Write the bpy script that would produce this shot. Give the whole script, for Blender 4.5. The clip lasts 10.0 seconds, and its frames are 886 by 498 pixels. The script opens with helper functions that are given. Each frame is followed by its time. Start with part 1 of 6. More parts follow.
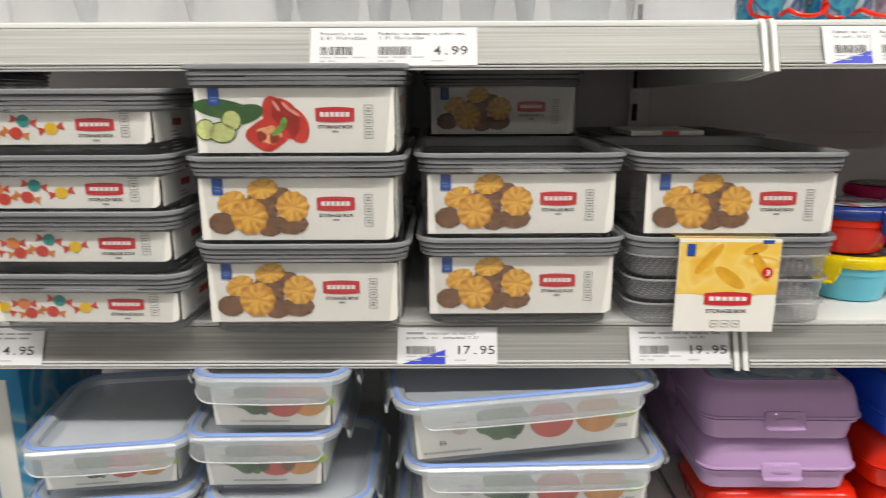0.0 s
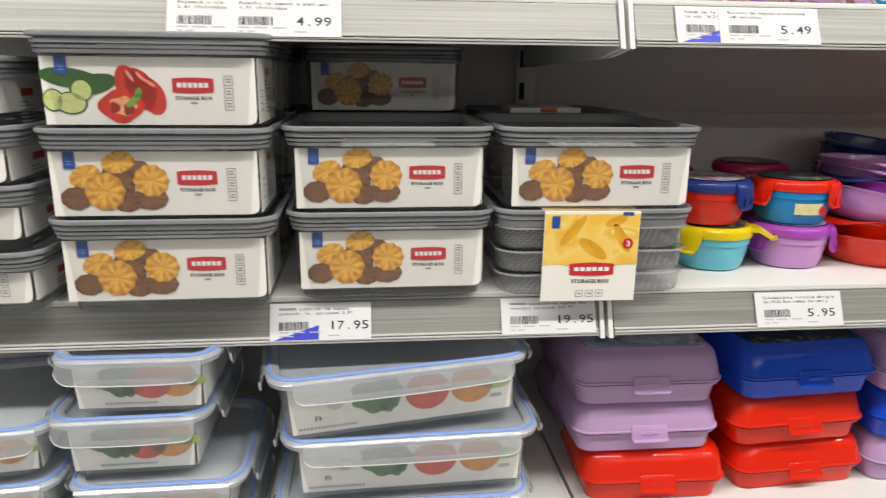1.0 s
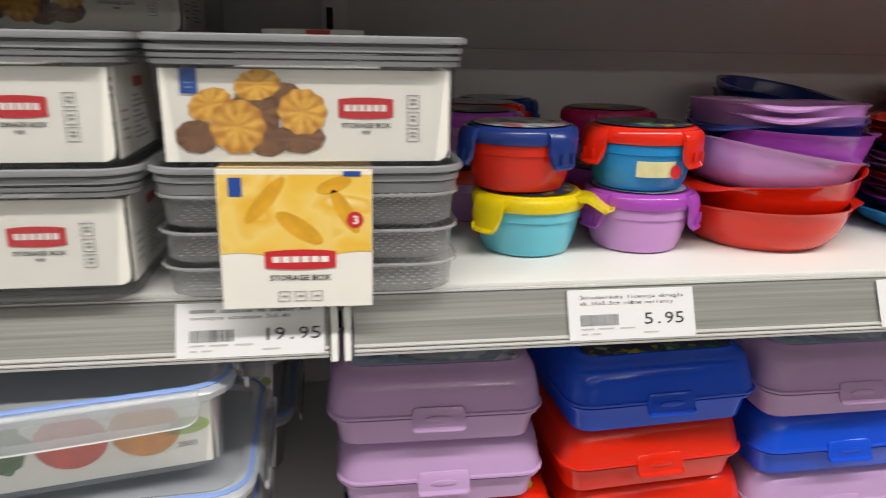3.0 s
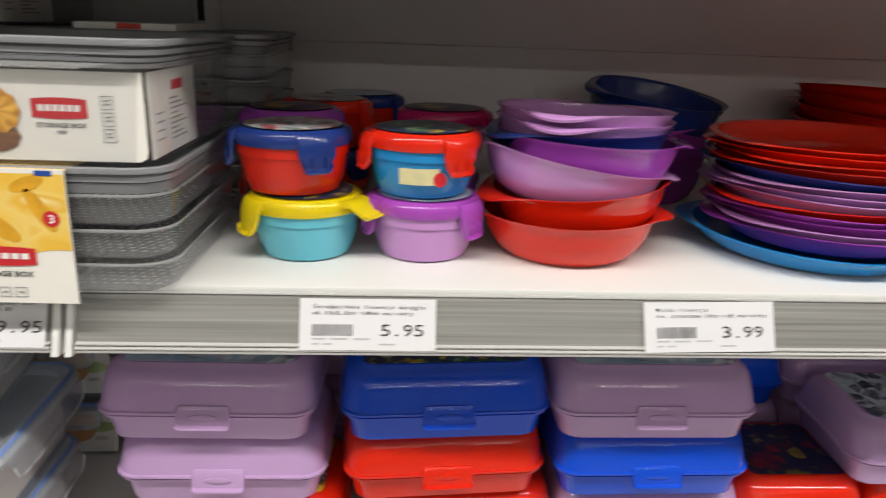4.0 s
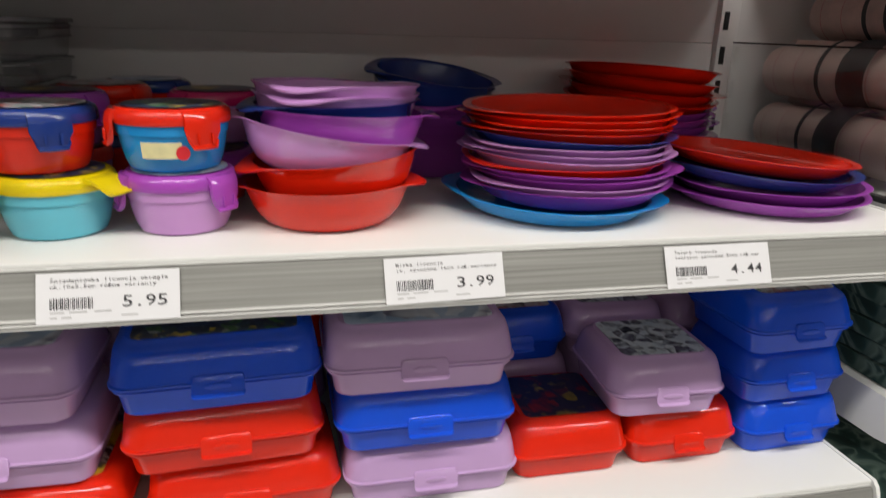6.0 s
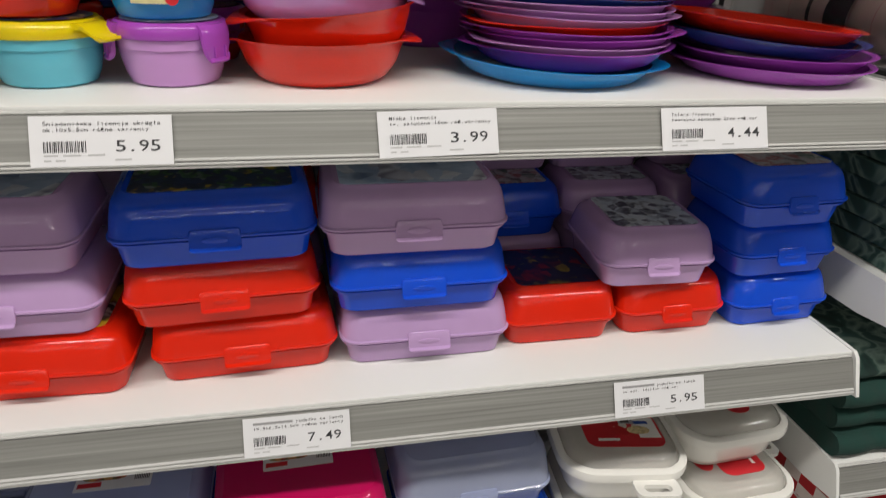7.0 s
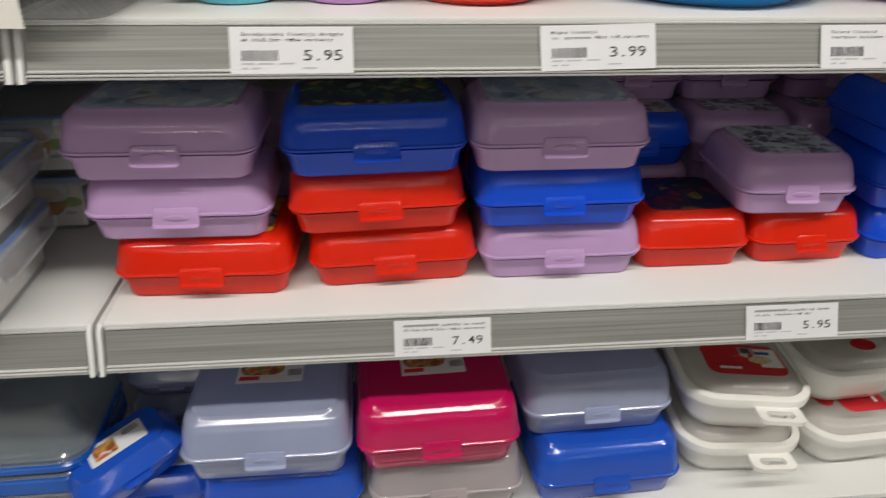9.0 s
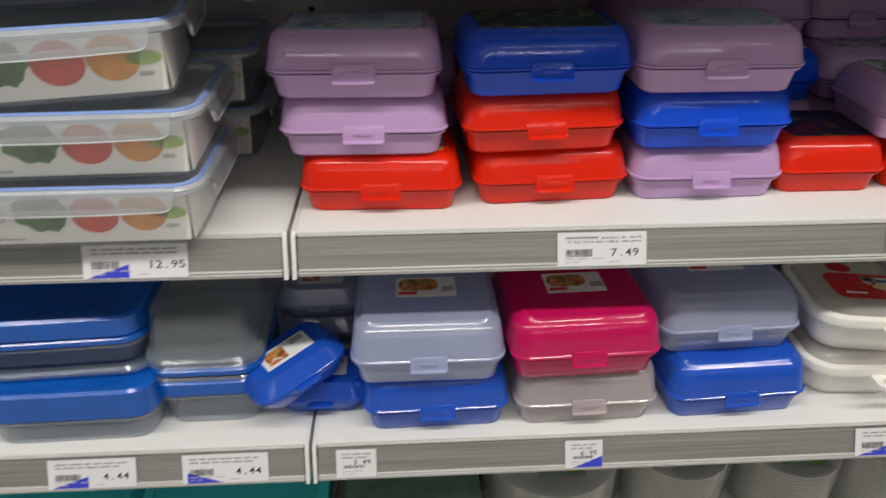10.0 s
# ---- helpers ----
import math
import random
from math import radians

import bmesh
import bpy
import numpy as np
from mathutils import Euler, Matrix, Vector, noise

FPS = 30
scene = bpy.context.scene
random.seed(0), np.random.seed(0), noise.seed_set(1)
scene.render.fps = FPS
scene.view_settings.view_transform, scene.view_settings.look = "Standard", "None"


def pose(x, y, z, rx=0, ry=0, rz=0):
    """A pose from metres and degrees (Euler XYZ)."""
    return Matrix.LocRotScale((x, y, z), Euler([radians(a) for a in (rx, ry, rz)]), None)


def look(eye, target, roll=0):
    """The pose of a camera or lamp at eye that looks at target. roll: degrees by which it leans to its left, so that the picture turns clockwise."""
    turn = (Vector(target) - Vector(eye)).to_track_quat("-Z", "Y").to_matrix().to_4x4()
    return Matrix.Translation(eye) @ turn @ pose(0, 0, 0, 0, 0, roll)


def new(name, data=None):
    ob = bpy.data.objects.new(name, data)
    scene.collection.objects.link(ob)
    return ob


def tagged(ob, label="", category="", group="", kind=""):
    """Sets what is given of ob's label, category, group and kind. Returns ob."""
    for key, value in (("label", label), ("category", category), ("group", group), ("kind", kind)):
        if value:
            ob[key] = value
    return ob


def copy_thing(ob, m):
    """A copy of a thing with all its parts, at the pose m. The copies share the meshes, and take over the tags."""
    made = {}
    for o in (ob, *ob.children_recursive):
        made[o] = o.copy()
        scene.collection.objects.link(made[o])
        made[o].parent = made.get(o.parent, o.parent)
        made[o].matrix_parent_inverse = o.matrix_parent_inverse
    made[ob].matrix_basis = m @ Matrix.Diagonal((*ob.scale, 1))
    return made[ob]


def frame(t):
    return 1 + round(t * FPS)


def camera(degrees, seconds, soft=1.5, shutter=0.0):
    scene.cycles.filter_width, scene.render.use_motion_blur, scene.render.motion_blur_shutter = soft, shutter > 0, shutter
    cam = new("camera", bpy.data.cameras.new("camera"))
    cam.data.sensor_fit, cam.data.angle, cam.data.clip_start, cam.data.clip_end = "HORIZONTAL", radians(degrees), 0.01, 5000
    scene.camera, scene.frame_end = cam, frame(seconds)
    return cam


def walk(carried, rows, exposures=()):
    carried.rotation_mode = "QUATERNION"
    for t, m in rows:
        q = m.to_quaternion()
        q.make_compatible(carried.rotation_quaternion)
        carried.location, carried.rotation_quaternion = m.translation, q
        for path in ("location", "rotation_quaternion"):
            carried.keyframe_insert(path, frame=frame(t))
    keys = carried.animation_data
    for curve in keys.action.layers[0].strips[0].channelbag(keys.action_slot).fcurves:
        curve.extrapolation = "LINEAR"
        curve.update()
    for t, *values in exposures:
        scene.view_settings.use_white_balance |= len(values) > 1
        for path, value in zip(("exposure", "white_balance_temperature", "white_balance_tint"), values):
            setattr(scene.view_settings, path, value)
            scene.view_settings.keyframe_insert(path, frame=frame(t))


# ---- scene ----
cam = camera(65.2, 10.0, soft=1.0, shutter=0.5)
PATH = [
    (0, (-0.306, -0.674, 1.501), (-0.315, 1.275, 1.049), -0.2),
    (0.5, (-0.28, -0.68, 1.497), (-0.152, 1.261, 1.031), 0.3),
    (1, (-0.251, -0.681, 1.492), (-0.047, 1.246, 0.996), 0.6),
    (1.5, (-0.214, -0.667, 1.481), (0.04, 1.246, 0.955), 0.9),
    (2, (-0.141, -0.627, 1.462), (0.133, 1.276, 0.91), 1.2),
    (2.2, (-0.107, -0.592, 1.452), (0.183, 1.309, 0.905), 1.2),
    (3.3, (0.06, -0.45, 1.437), (0.335, 1.436, 0.833), 0.8),
    (3.5, (0.111, -0.456, 1.44), (0.317, 1.433, 0.815), 1.0),
    (4, (0.246, -0.473, 1.456), (0.366, 1.426, 0.839), 2.1),
    (4.5, (0.305, -0.494, 1.468), (0.398, 1.41, 0.861), 1.3),
    (5, (0.32, -0.512, 1.466), (0.547, 1.398, 0.918), -0.1),
    (5.2, (0.33, -0.518, 1.467), (0.622, 1.383, 0.916), -0.0),
    (6.3, (0.367, -0.54, 1.424), (0.801, 1.29, 0.741), 2.1),
    (6.5, (0.37, -0.549, 1.413), (0.792, 1.255, 0.661), 2.0),
    (7, (0.366, -0.55, 1.398), (0.768, 1.218, 0.554), 2.4),
    (7.5, (0.363, -0.555, 1.382), (0.719, 1.19, 0.474), 2.4),
    (8, (0.354, -0.556, 1.38), (0.652, 1.181, 0.433), 2.4),
    (8.5, (0.347, -0.565, 1.377), (0.571, 1.182, 0.43), 2.1),
    (9, (0.289, -0.591, 1.372), (0.473, 1.157, 0.417), 1.0),
    (9.5, (0.198, -0.627, 1.354), (0.352, 1.115, 0.382), 0.4),
    (10, (0.132, -0.669, 1.332), (0.233, 1.064, 0.338), 0.2),
]
EXPOSURES = [(0.0, 0.30), (1.0, 0.32), (2.0, 0.30), (4.0, 0.29), (5.2, 0.31), (6.4, 0.12), (7.5, -0.02), (8.5, -0.04), (10.0, 0.06)]
walk(cam, [(t, look(eye, target, roll)) for t, eye, target, roll in PATH], EXPOSURES)

# ---- world and light ----
world = bpy.data.worlds.new("world")
scene.world = world
world.use_nodes = True
world.node_tree.nodes["Background"].inputs[0].default_value = (0.8, 0.86, 1.0, 1)
world.node_tree.nodes["Background"].inputs[1].default_value = 0.02
LIGHT_Y, LIGHT_Z = -0.95, 3.0


def tube_light(name, x, y, z, sx, sy, watts):
    lamp = bpy.data.lights.new(name, "AREA")
    lamp.shape, lamp.size, lamp.size_y, lamp.energy = "RECTANGLE", sx, sy, watts
    lamp.color = (1.0, 0.955, 0.89)
    ob = new(name, lamp)
    ob.matrix_basis = pose(x, y, z)
    return ob


LAMPS = [(LIGHT_Y, 30.0), (LIGHT_Y - 2.5, 5.0), (LIGHT_Y - 5.0, 18.0)]
for y, watts in LAMPS:
    for k in range(3):
        tube_light("ceiling_tube_light", -1.7 + 2.0 * k, y, LIGHT_Z - 0.012, 1.85, 0.16, watts)

# ---- materials ----
MATS = {}


def nodes_of(name):
    m = bpy.data.materials.new(name)
    m.use_nodes = True
    nt = m.node_tree
    b = nt.nodes["Principled BSDF"]
    return m, nt, b


def add(nt, kind, **vals):
    n = nt.nodes.new(kind)
    for k, v in vals.items():
        n.inputs[k].default_value = v
    return n


def vary(nt, b, color, amount, scale, bump, bscale, rough):
    """Two scales of noise on colour, roughness and relief."""
    tc = add(nt, "ShaderNodeTexCoord")
    n1 = add(nt, "ShaderNodeTexNoise", Scale=scale, Detail=4.0)
    nt.links.new(tc.outputs["Object"], n1.inputs["Vector"])
    hsv = add(nt, "ShaderNodeHueSaturation", Color=(*color, 1))
    mr = add(nt, "ShaderNodeMapRange")
    mr.inputs["From Min"].default_value, mr.inputs["From Max"].default_value = 0.3, 0.7
    mr.inputs["To Min"].default_value, mr.inputs["To Max"].default_value = 1 - amount, 1 + amount
    nt.links.new(n1.outputs["Fac"], mr.inputs["Value"])
    nt.links.new(mr.outputs["Result"], hsv.inputs["Value"])
    nt.links.new(hsv.outputs["Color"], b.inputs["Base Color"])
    n2 = add(nt, "ShaderNodeTexNoise", Scale=bscale, Detail=3.0)
    nt.links.new(tc.outputs["Object"], n2.inputs["Vector"])
    mr2 = add(nt, "ShaderNodeMapRange")
    mr2.inputs["To Min"].default_value, mr2.inputs["To Max"].default_value = rough * 0.75, rough * 1.25
    nt.links.new(n1.outputs["Fac"], mr2.inputs["Value"])
    nt.links.new(mr2.outputs["Result"], b.inputs["Roughness"])
    if bump:
        bp = add(nt, "ShaderNodeBump", Strength=bump, Distance=0.001)
        nt.links.new(n2.outputs["Fac"], bp.inputs["Height"])
        nt.links.new(bp.outputs["Normal"], b.inputs["Normal"])
    return tc


def solid(name, color, rough=0.4, metal=0.0, amount=0.06, scale=9.0, bump=0.08, bscale=400.0, sss=0.0):
    if name in MATS:
        return MATS[name]
    m, nt, b = nodes_of(name)
    vary(nt, b, color, amount, scale, bump, bscale, rough)
    b.inputs["Metallic"].default_value = metal
    b.inputs["Specular IOR Level"].default_value = 0.5
    if sss:
        b.inputs["Subsurface Weight"].default_value = sss
        b.inputs["Subsurface Radius"].default_value = (0.004, 0.004, 0.004)
    MATS[name] = m
    return m


def sheer(name, tint, haze, rough=0.12, body=(0.75, 0.78, 0.8), glow=0.35):
    """Thin clear or frosted plastic: transparent film, a milky share that scatters, and a glossy skin."""
    if name in MATS:
        return MATS[name]
    m, nt, b = nodes_of(name)
    vary(nt, b, body, 0.07, 14.0, 0.1, 60.0, rough)
    clear = add(nt, "ShaderNodeBsdfTransparent", Color=(*tint, 1))
    trans = add(nt, "ShaderNodeBsdfTranslucent", Color=(*body, 1))
    milky = add(nt, "ShaderNodeMixShader", Fac=glow)
    nt.links.new(b.outputs[0], milky.inputs[1])
    nt.links.new(trans.outputs[0], milky.inputs[2])
    mix = add(nt, "ShaderNodeMixShader", Fac=haze)
    nt.links.new(clear.outputs[0], mix.inputs[1])
    nt.links.new(milky.outputs[0], mix.inputs[2])
    gloss = add(nt, "ShaderNodeBsdfGlossy", Roughness=rough)
    lw = add(nt, "ShaderNodeLayerWeight", Blend=0.5)
    steep = nt.nodes.new("ShaderNodeMath")
    steep.operation = "POWER"
    steep.inputs[1].default_value = 3.5
    nt.links.new(lw.outputs["Facing"], steep.inputs[0])
    share = add(nt, "ShaderNodeMapRange")
    share.inputs["To Min"].default_value, share.inputs["To Max"].default_value = 0.05, 0.7
    nt.links.new(steep.outputs[0], share.inputs["Value"])
    top = add(nt, "ShaderNodeMixShader")
    nt.links.new(share.outputs["Result"], top.inputs[0])
    nt.links.new(mix.outputs[0], top.inputs[1])
    nt.links.new(gloss.outputs[0], top.inputs[2])
    nt.links.new(top.outputs[0], nt.nodes["Material Output"].inputs["Surface"])
    MATS[name] = m
    return m


def streaked(name, color, rough, metal):
    """Extruded strip with fine lines along its length."""
    m, nt, b = nodes_of(name)
    tc = add(nt, "ShaderNodeTexCoord")
    mp = add(nt, "ShaderNodeMapping", Scale=(3.0, 1.0, 420.0))
    nt.links.new(tc.outputs["Object"], mp.inputs["Vector"])
    n = add(nt, "ShaderNodeTexNoise", Scale=1.0, Detail=3.0)
    nt.links.new(mp.outputs[0], n.inputs["Vector"])
    ramp = add(nt, "ShaderNodeValToRGB")
    ramp.color_ramp.elements[0].position, ramp.color_ramp.elements[1].position = 0.3, 0.75
    ramp.color_ramp.elements[0].color = (*[c * 0.72 for c in color], 1)
    ramp.color_ramp.elements[1].color = (*[min(1, c * 1.2) for c in color], 1)
    nt.links.new(n.outputs["Fac"], ramp.inputs["Fac"])
    nt.links.new(ramp.outputs[0], b.inputs["Base Color"])
    bp = add(nt, "ShaderNodeBump", Strength=0.25, Distance=0.0006)
    nt.links.new(n.outputs["Fac"], bp.inputs["Height"])
    nt.links.new(bp.outputs[0], b.inputs["Normal"])
    b.inputs["Roughness"].default_value, b.inputs["Metallic"].default_value = rough, metal
    return m


def patches(name, colors, scale, rough=0.3, seed=0.0, cells=0.0):
    """A printed picture reduced to plain patches of its colours."""
    if name in MATS:
        return MATS[name]
    m, nt, b = nodes_of(name)
    tc = add(nt, "ShaderNodeTexCoord")
    mp = add(nt, "ShaderNodeMapping", Location=(seed, seed * 0.7, seed * 0.3))
    nt.links.new(tc.outputs["Object"], mp.inputs["Vector"])
    n = add(nt, "ShaderNodeTexNoise", Scale=scale, Detail=1.6, Distortion=0.9)
    nt.links.new(mp.outputs[0], n.inputs["Vector"])
    ramp = add(nt, "ShaderNodeValToRGB")
    cr = ramp.color_ramp
    cr.interpolation = "LINEAR"
    while len(cr.elements) < len(colors):
        cr.elements.new(0.5)
    for k, c in enumerate(colors):
        cr.elements[k].position = 0.36 + 0.28 * k / (len(colors) - 1)
        cr.elements[k].color = (*c, 1)
    nt.links.new(n.outputs["Fac"], ramp.inputs["Fac"])
    if cells:
        warp = add(nt, "ShaderNodeTexNoise", Scale=cells * 0.5, Detail=3.0)
        nt.links.new(mp.outputs[0], warp.inputs["Vector"])
        bend = nt.nodes.new("ShaderNodeVectorMath")
        bend.operation = "SCALE"
        bend.inputs["Scale"].default_value = 0.9 / cells
        nt.links.new(warp.outputs["Color"], bend.inputs[0])
        moved = add(nt, "ShaderNodeVectorMath")
        nt.links.new(mp.outputs[0], moved.inputs[0])
        nt.links.new(bend.outputs[0], moved.inputs[1])
        vor = add(nt, "ShaderNodeTexVoronoi", Scale=cells)
        nt.links.new(moved.outputs[0], vor.inputs["Vector"])
        sep = add(nt, "ShaderNodeSeparateColor")
        nt.links.new(vor.outputs["Color"], sep.inputs[0])
        blend = add(nt, "ShaderNodeMapRange")
        blend.inputs["To Min"].default_value, blend.inputs["To Max"].default_value = 0.33, 0.67
        nt.links.new(sep.outputs[0], blend.inputs["Value"])
        soft = nt.nodes.new("ShaderNodeMix")
        soft.inputs["Factor"].default_value = 0.3
        nt.links.new(blend.outputs["Result"], soft.inputs["A"])
        nt.links.new(n.outputs["Fac"], soft.inputs["B"])
        nt.links.new(soft.outputs["Result"], ramp.inputs["Fac"])
    nt.links.new(ramp.outputs[0], b.inputs["Base Color"])
    b.inputs["Roughness"].default_value = rough
    MATS[name] = m
    return m


def rayed(name, light, dark, rays):
    """Printed biscuit: rays from the middle, darker towards the rim."""
    if name in MATS:
        return MATS[name]
    m, nt, b = nodes_of(name)
    tc = add(nt, "ShaderNodeTexCoord")
    sep = add(nt, "ShaderNodeSeparateXYZ")
    nt.links.new(tc.outputs["Object"], sep.inputs[0])

    def math_node(op, a, c=None):
        n = nt.nodes.new("ShaderNodeMath")
        n.operation = op
        for k, v in enumerate((a, c)):
            if v is None:
                continue
            if isinstance(v, (int, float)):
                n.inputs[k].default_value = v
            else:
                nt.links.new(v, n.inputs[k])
        return n.outputs[0]

    ang = math_node("ARCTAN2", sep.outputs["Z"], sep.outputs["X"])
    wave = math_node("SINE", math_node("MULTIPLY", ang, float(rays)))
    noise_tex = add(nt, "ShaderNodeTexNoise", Scale=160.0, Detail=3.0)
    nt.links.new(tc.outputs["Object"], noise_tex.inputs["Vector"])
    away = math_node("SQRT", math_node("ADD", math_node("MULTIPLY", sep.outputs["X"], sep.outputs["X"]), math_node("MULTIPLY", sep.outputs["Z"], sep.outputs["Z"])))
    rim = math_node("MULTIPLY", math_node("POWER", math_node("MULTIPLY", away, 60.0), 4.0), -0.20)
    val = math_node("ADD", math_node("ADD", math_node("MULTIPLY", wave, 0.12), rim), noise_tex.outputs["Fac"])
    ramp = add(nt, "ShaderNodeValToRGB")
    ramp.color_ramp.elements[0].position, ramp.color_ramp.elements[1].position = 0.2, 0.7
    ramp.color_ramp.elements[0].color, ramp.color_ramp.elements[1].color = (*dark, 1), (*light, 1)
    nt.links.new(val, ramp.inputs["Fac"])
    nt.links.new(ramp.outputs[0], b.inputs["Base Color"])
    b.inputs["Roughness"].default_value = 0.35
    MATS[name] = m
    return m


WHITE_METAL = solid("white_powder_coated_steel", (0.70, 0.705, 0.69), 0.38, 0.0, 0.03, 3.0, 0.12, 700.0)
BACK_GREY = solid("grey_back_panel", (0.72, 0.705, 0.71), 0.5, 0.0, 0.05, 2.5, 0.08, 500.0)
STRIP = streaked("grey_ticket_strip", (0.27, 0.27, 0.255), 0.42, 0.25)
STRIP_EDGE = solid("clear_grey_strip_edge", (0.5, 0.5, 0.49), 0.25)
BLACK = solid("black_slot", (0.012, 0.012, 0.013), 0.7)
PAPER = solid("ticket_paper", (0.70, 0.70, 0.725), 0.55, 0.0, 0.02, 6.0, 0.05, 300.0)
INK = solid("printed_ink", (0.035, 0.035, 0.04), 0.6)
INK_GREY = solid("faint_ink", (0.30, 0.30, 0.31), 0.6)
INK_FAINT = solid("very_faint_ink", (0.46, 0.46, 0.47), 0.6)
INK_BLUE = solid("blue_ink", (0.035, 0.05, 0.55), 0.5)
CARD = solid("cream_label_card", (0.84, 0.82, 0.77), 0.4, 0.0, 0.03, 12.0, 0.04, 200.0)
PRINT_RED = solid("red_print", (0.58, 0.02, 0.03), 0.35)
PRINT_WHITE = solid("white_print", (0.85, 0.84, 0.82), 0.4)
PRINT_BLUE = solid("blue_print", (0.015, 0.07, 0.33), 0.35)
BISCUIT = rayed("biscuit_print", (0.92, 0.53, 0.085), (0.50, 0.20, 0.02), 10)
BROWN = rayed("cocoa_biscuit_print", (0.26, 0.125, 0.060), (0.10, 0.042, 0.020), 12)
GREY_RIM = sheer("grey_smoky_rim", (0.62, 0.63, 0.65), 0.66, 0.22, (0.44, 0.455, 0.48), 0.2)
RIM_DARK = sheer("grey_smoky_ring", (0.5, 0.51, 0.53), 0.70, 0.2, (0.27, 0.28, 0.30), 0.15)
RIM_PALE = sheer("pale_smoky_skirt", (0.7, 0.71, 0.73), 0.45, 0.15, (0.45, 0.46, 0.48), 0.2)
# darker copy of the smoky lid plastic, with the grooves' shade in its colour
GROOVE_SHADE = sheer("groove_shade_plastic", (0.5, 0.51, 0.52), 0.7, 0.15, (0.15, 0.155, 0.162), 0.1)
TRAY = sheer("clear_tray_plastic", (0.96, 0.965, 0.97), 0.24, 0.08, (0.74, 0.75, 0.77), 0.45)
TRAY_EDGE = sheer("pale_tray_edge", (0.92, 0.92, 0.94), 0.42, 0.1, (0.62, 0.63, 0.65), 0.2)
SMOKE = sheer("smoky_clear_plastic", (0.72, 0.73, 0.75), 0.10, 0.06, (0.3, 0.31, 0.32), 0.2)
CLEAR = sheer("clear_plastic", (0.97, 0.975, 0.98), 0.06, 0.05, (0.42, 0.43, 0.45), 0.3)
FROST = sheer("frosted_plastic", (0.96, 0.972, 0.98), 0.17, 0.2, (0.80, 0.83, 0.86), 0.3)
FROST_CLIP = sheer("frosted_clip_plastic", (0.95, 0.962, 0.97), 0.22, 0.16, (0.84, 0.87, 0.90), 0.3)
FROST_EDGE = sheer("frosted_bright_edge", (0.95, 0.96, 0.97), 0.75, 0.15, (0.86, 0.88, 0.90), 0.3)
FROST_LID = sheer("frosted_lid_plastic", (0.86, 0.90, 0.94), 0.62, 0.2, (0.74, 0.79, 0.86), 0.25)
FROST_BLUE = sheer("frosted_blue_white_plastic", (0.66, 0.72, 0.88), 0.64, 0.14, (0.58, 0.64, 0.86), 0.32)
FROST_PINK = sheer("frosted_pinkish_plastic", (0.82, 0.76, 0.78), 0.62, 0.14, (0.66, 0.60, 0.62), 0.25)
SEAL_BLUE = solid("blue_silicone_seal", (0.19, 0.30, 0.64), 0.4)
COLORS = {
    "red": solid("red_plastic", (0.70, 0.020, 0.005), 0.09, bump=0.02, bscale=120.0, sss=0.05),
    "lilac": solid("lilac_plastic", (0.48, 0.31, 0.55), 0.09, bump=0.02, bscale=120.0, sss=0.05),
    "blue": solid("blue_plastic", (0.006, 0.070, 0.62), 0.09, bump=0.02, bscale=120.0, sss=0.05),
    "magenta": solid("magenta_plastic", (0.50, 0.004, 0.09), 0.09, bump=0.02, bscale=120.0, sss=0.05),
    "cobalt": solid("cobalt_plastic", (0.012, 0.08, 0.50), 0.09, bump=0.02, bscale=120.0, sss=0.05),
    "navy": solid("navy_plastic", (0.012, 0.035, 0.20), 0.2),
    "purple": solid("purple_plastic", (0.36, 0.065, 0.44), 0.09, bump=0.02, bscale=120.0, sss=0.05),
    "mauve": solid("mauve_plastic", (0.54, 0.27, 0.60), 0.09, bump=0.02, bscale=120.0, sss=0.05),
    "teal": solid("light_turquoise_plastic", (0.13, 0.52, 0.66), 0.09, bump=0.02, bscale=120.0, sss=0.05),
    "sky": solid("sky_blue_plastic", (0.01, 0.25, 0.62), 0.09, bump=0.02, bscale=120.0, sss=0.05),
    "yellow": solid("yellow_plastic", (0.75, 0.58, 0.005), 0.09, bump=0.02, bscale=120.0, sss=0.05),
    "crimson": solid("crimson_plastic", (0.42, 0.01, 0.10), 0.2),
    "white": solid("white_plastic", (0.82, 0.81, 0.77), 0.14, sss=0.1),
    "frost": FROST_BLUE,
    "frostpink": FROST_PINK,
}
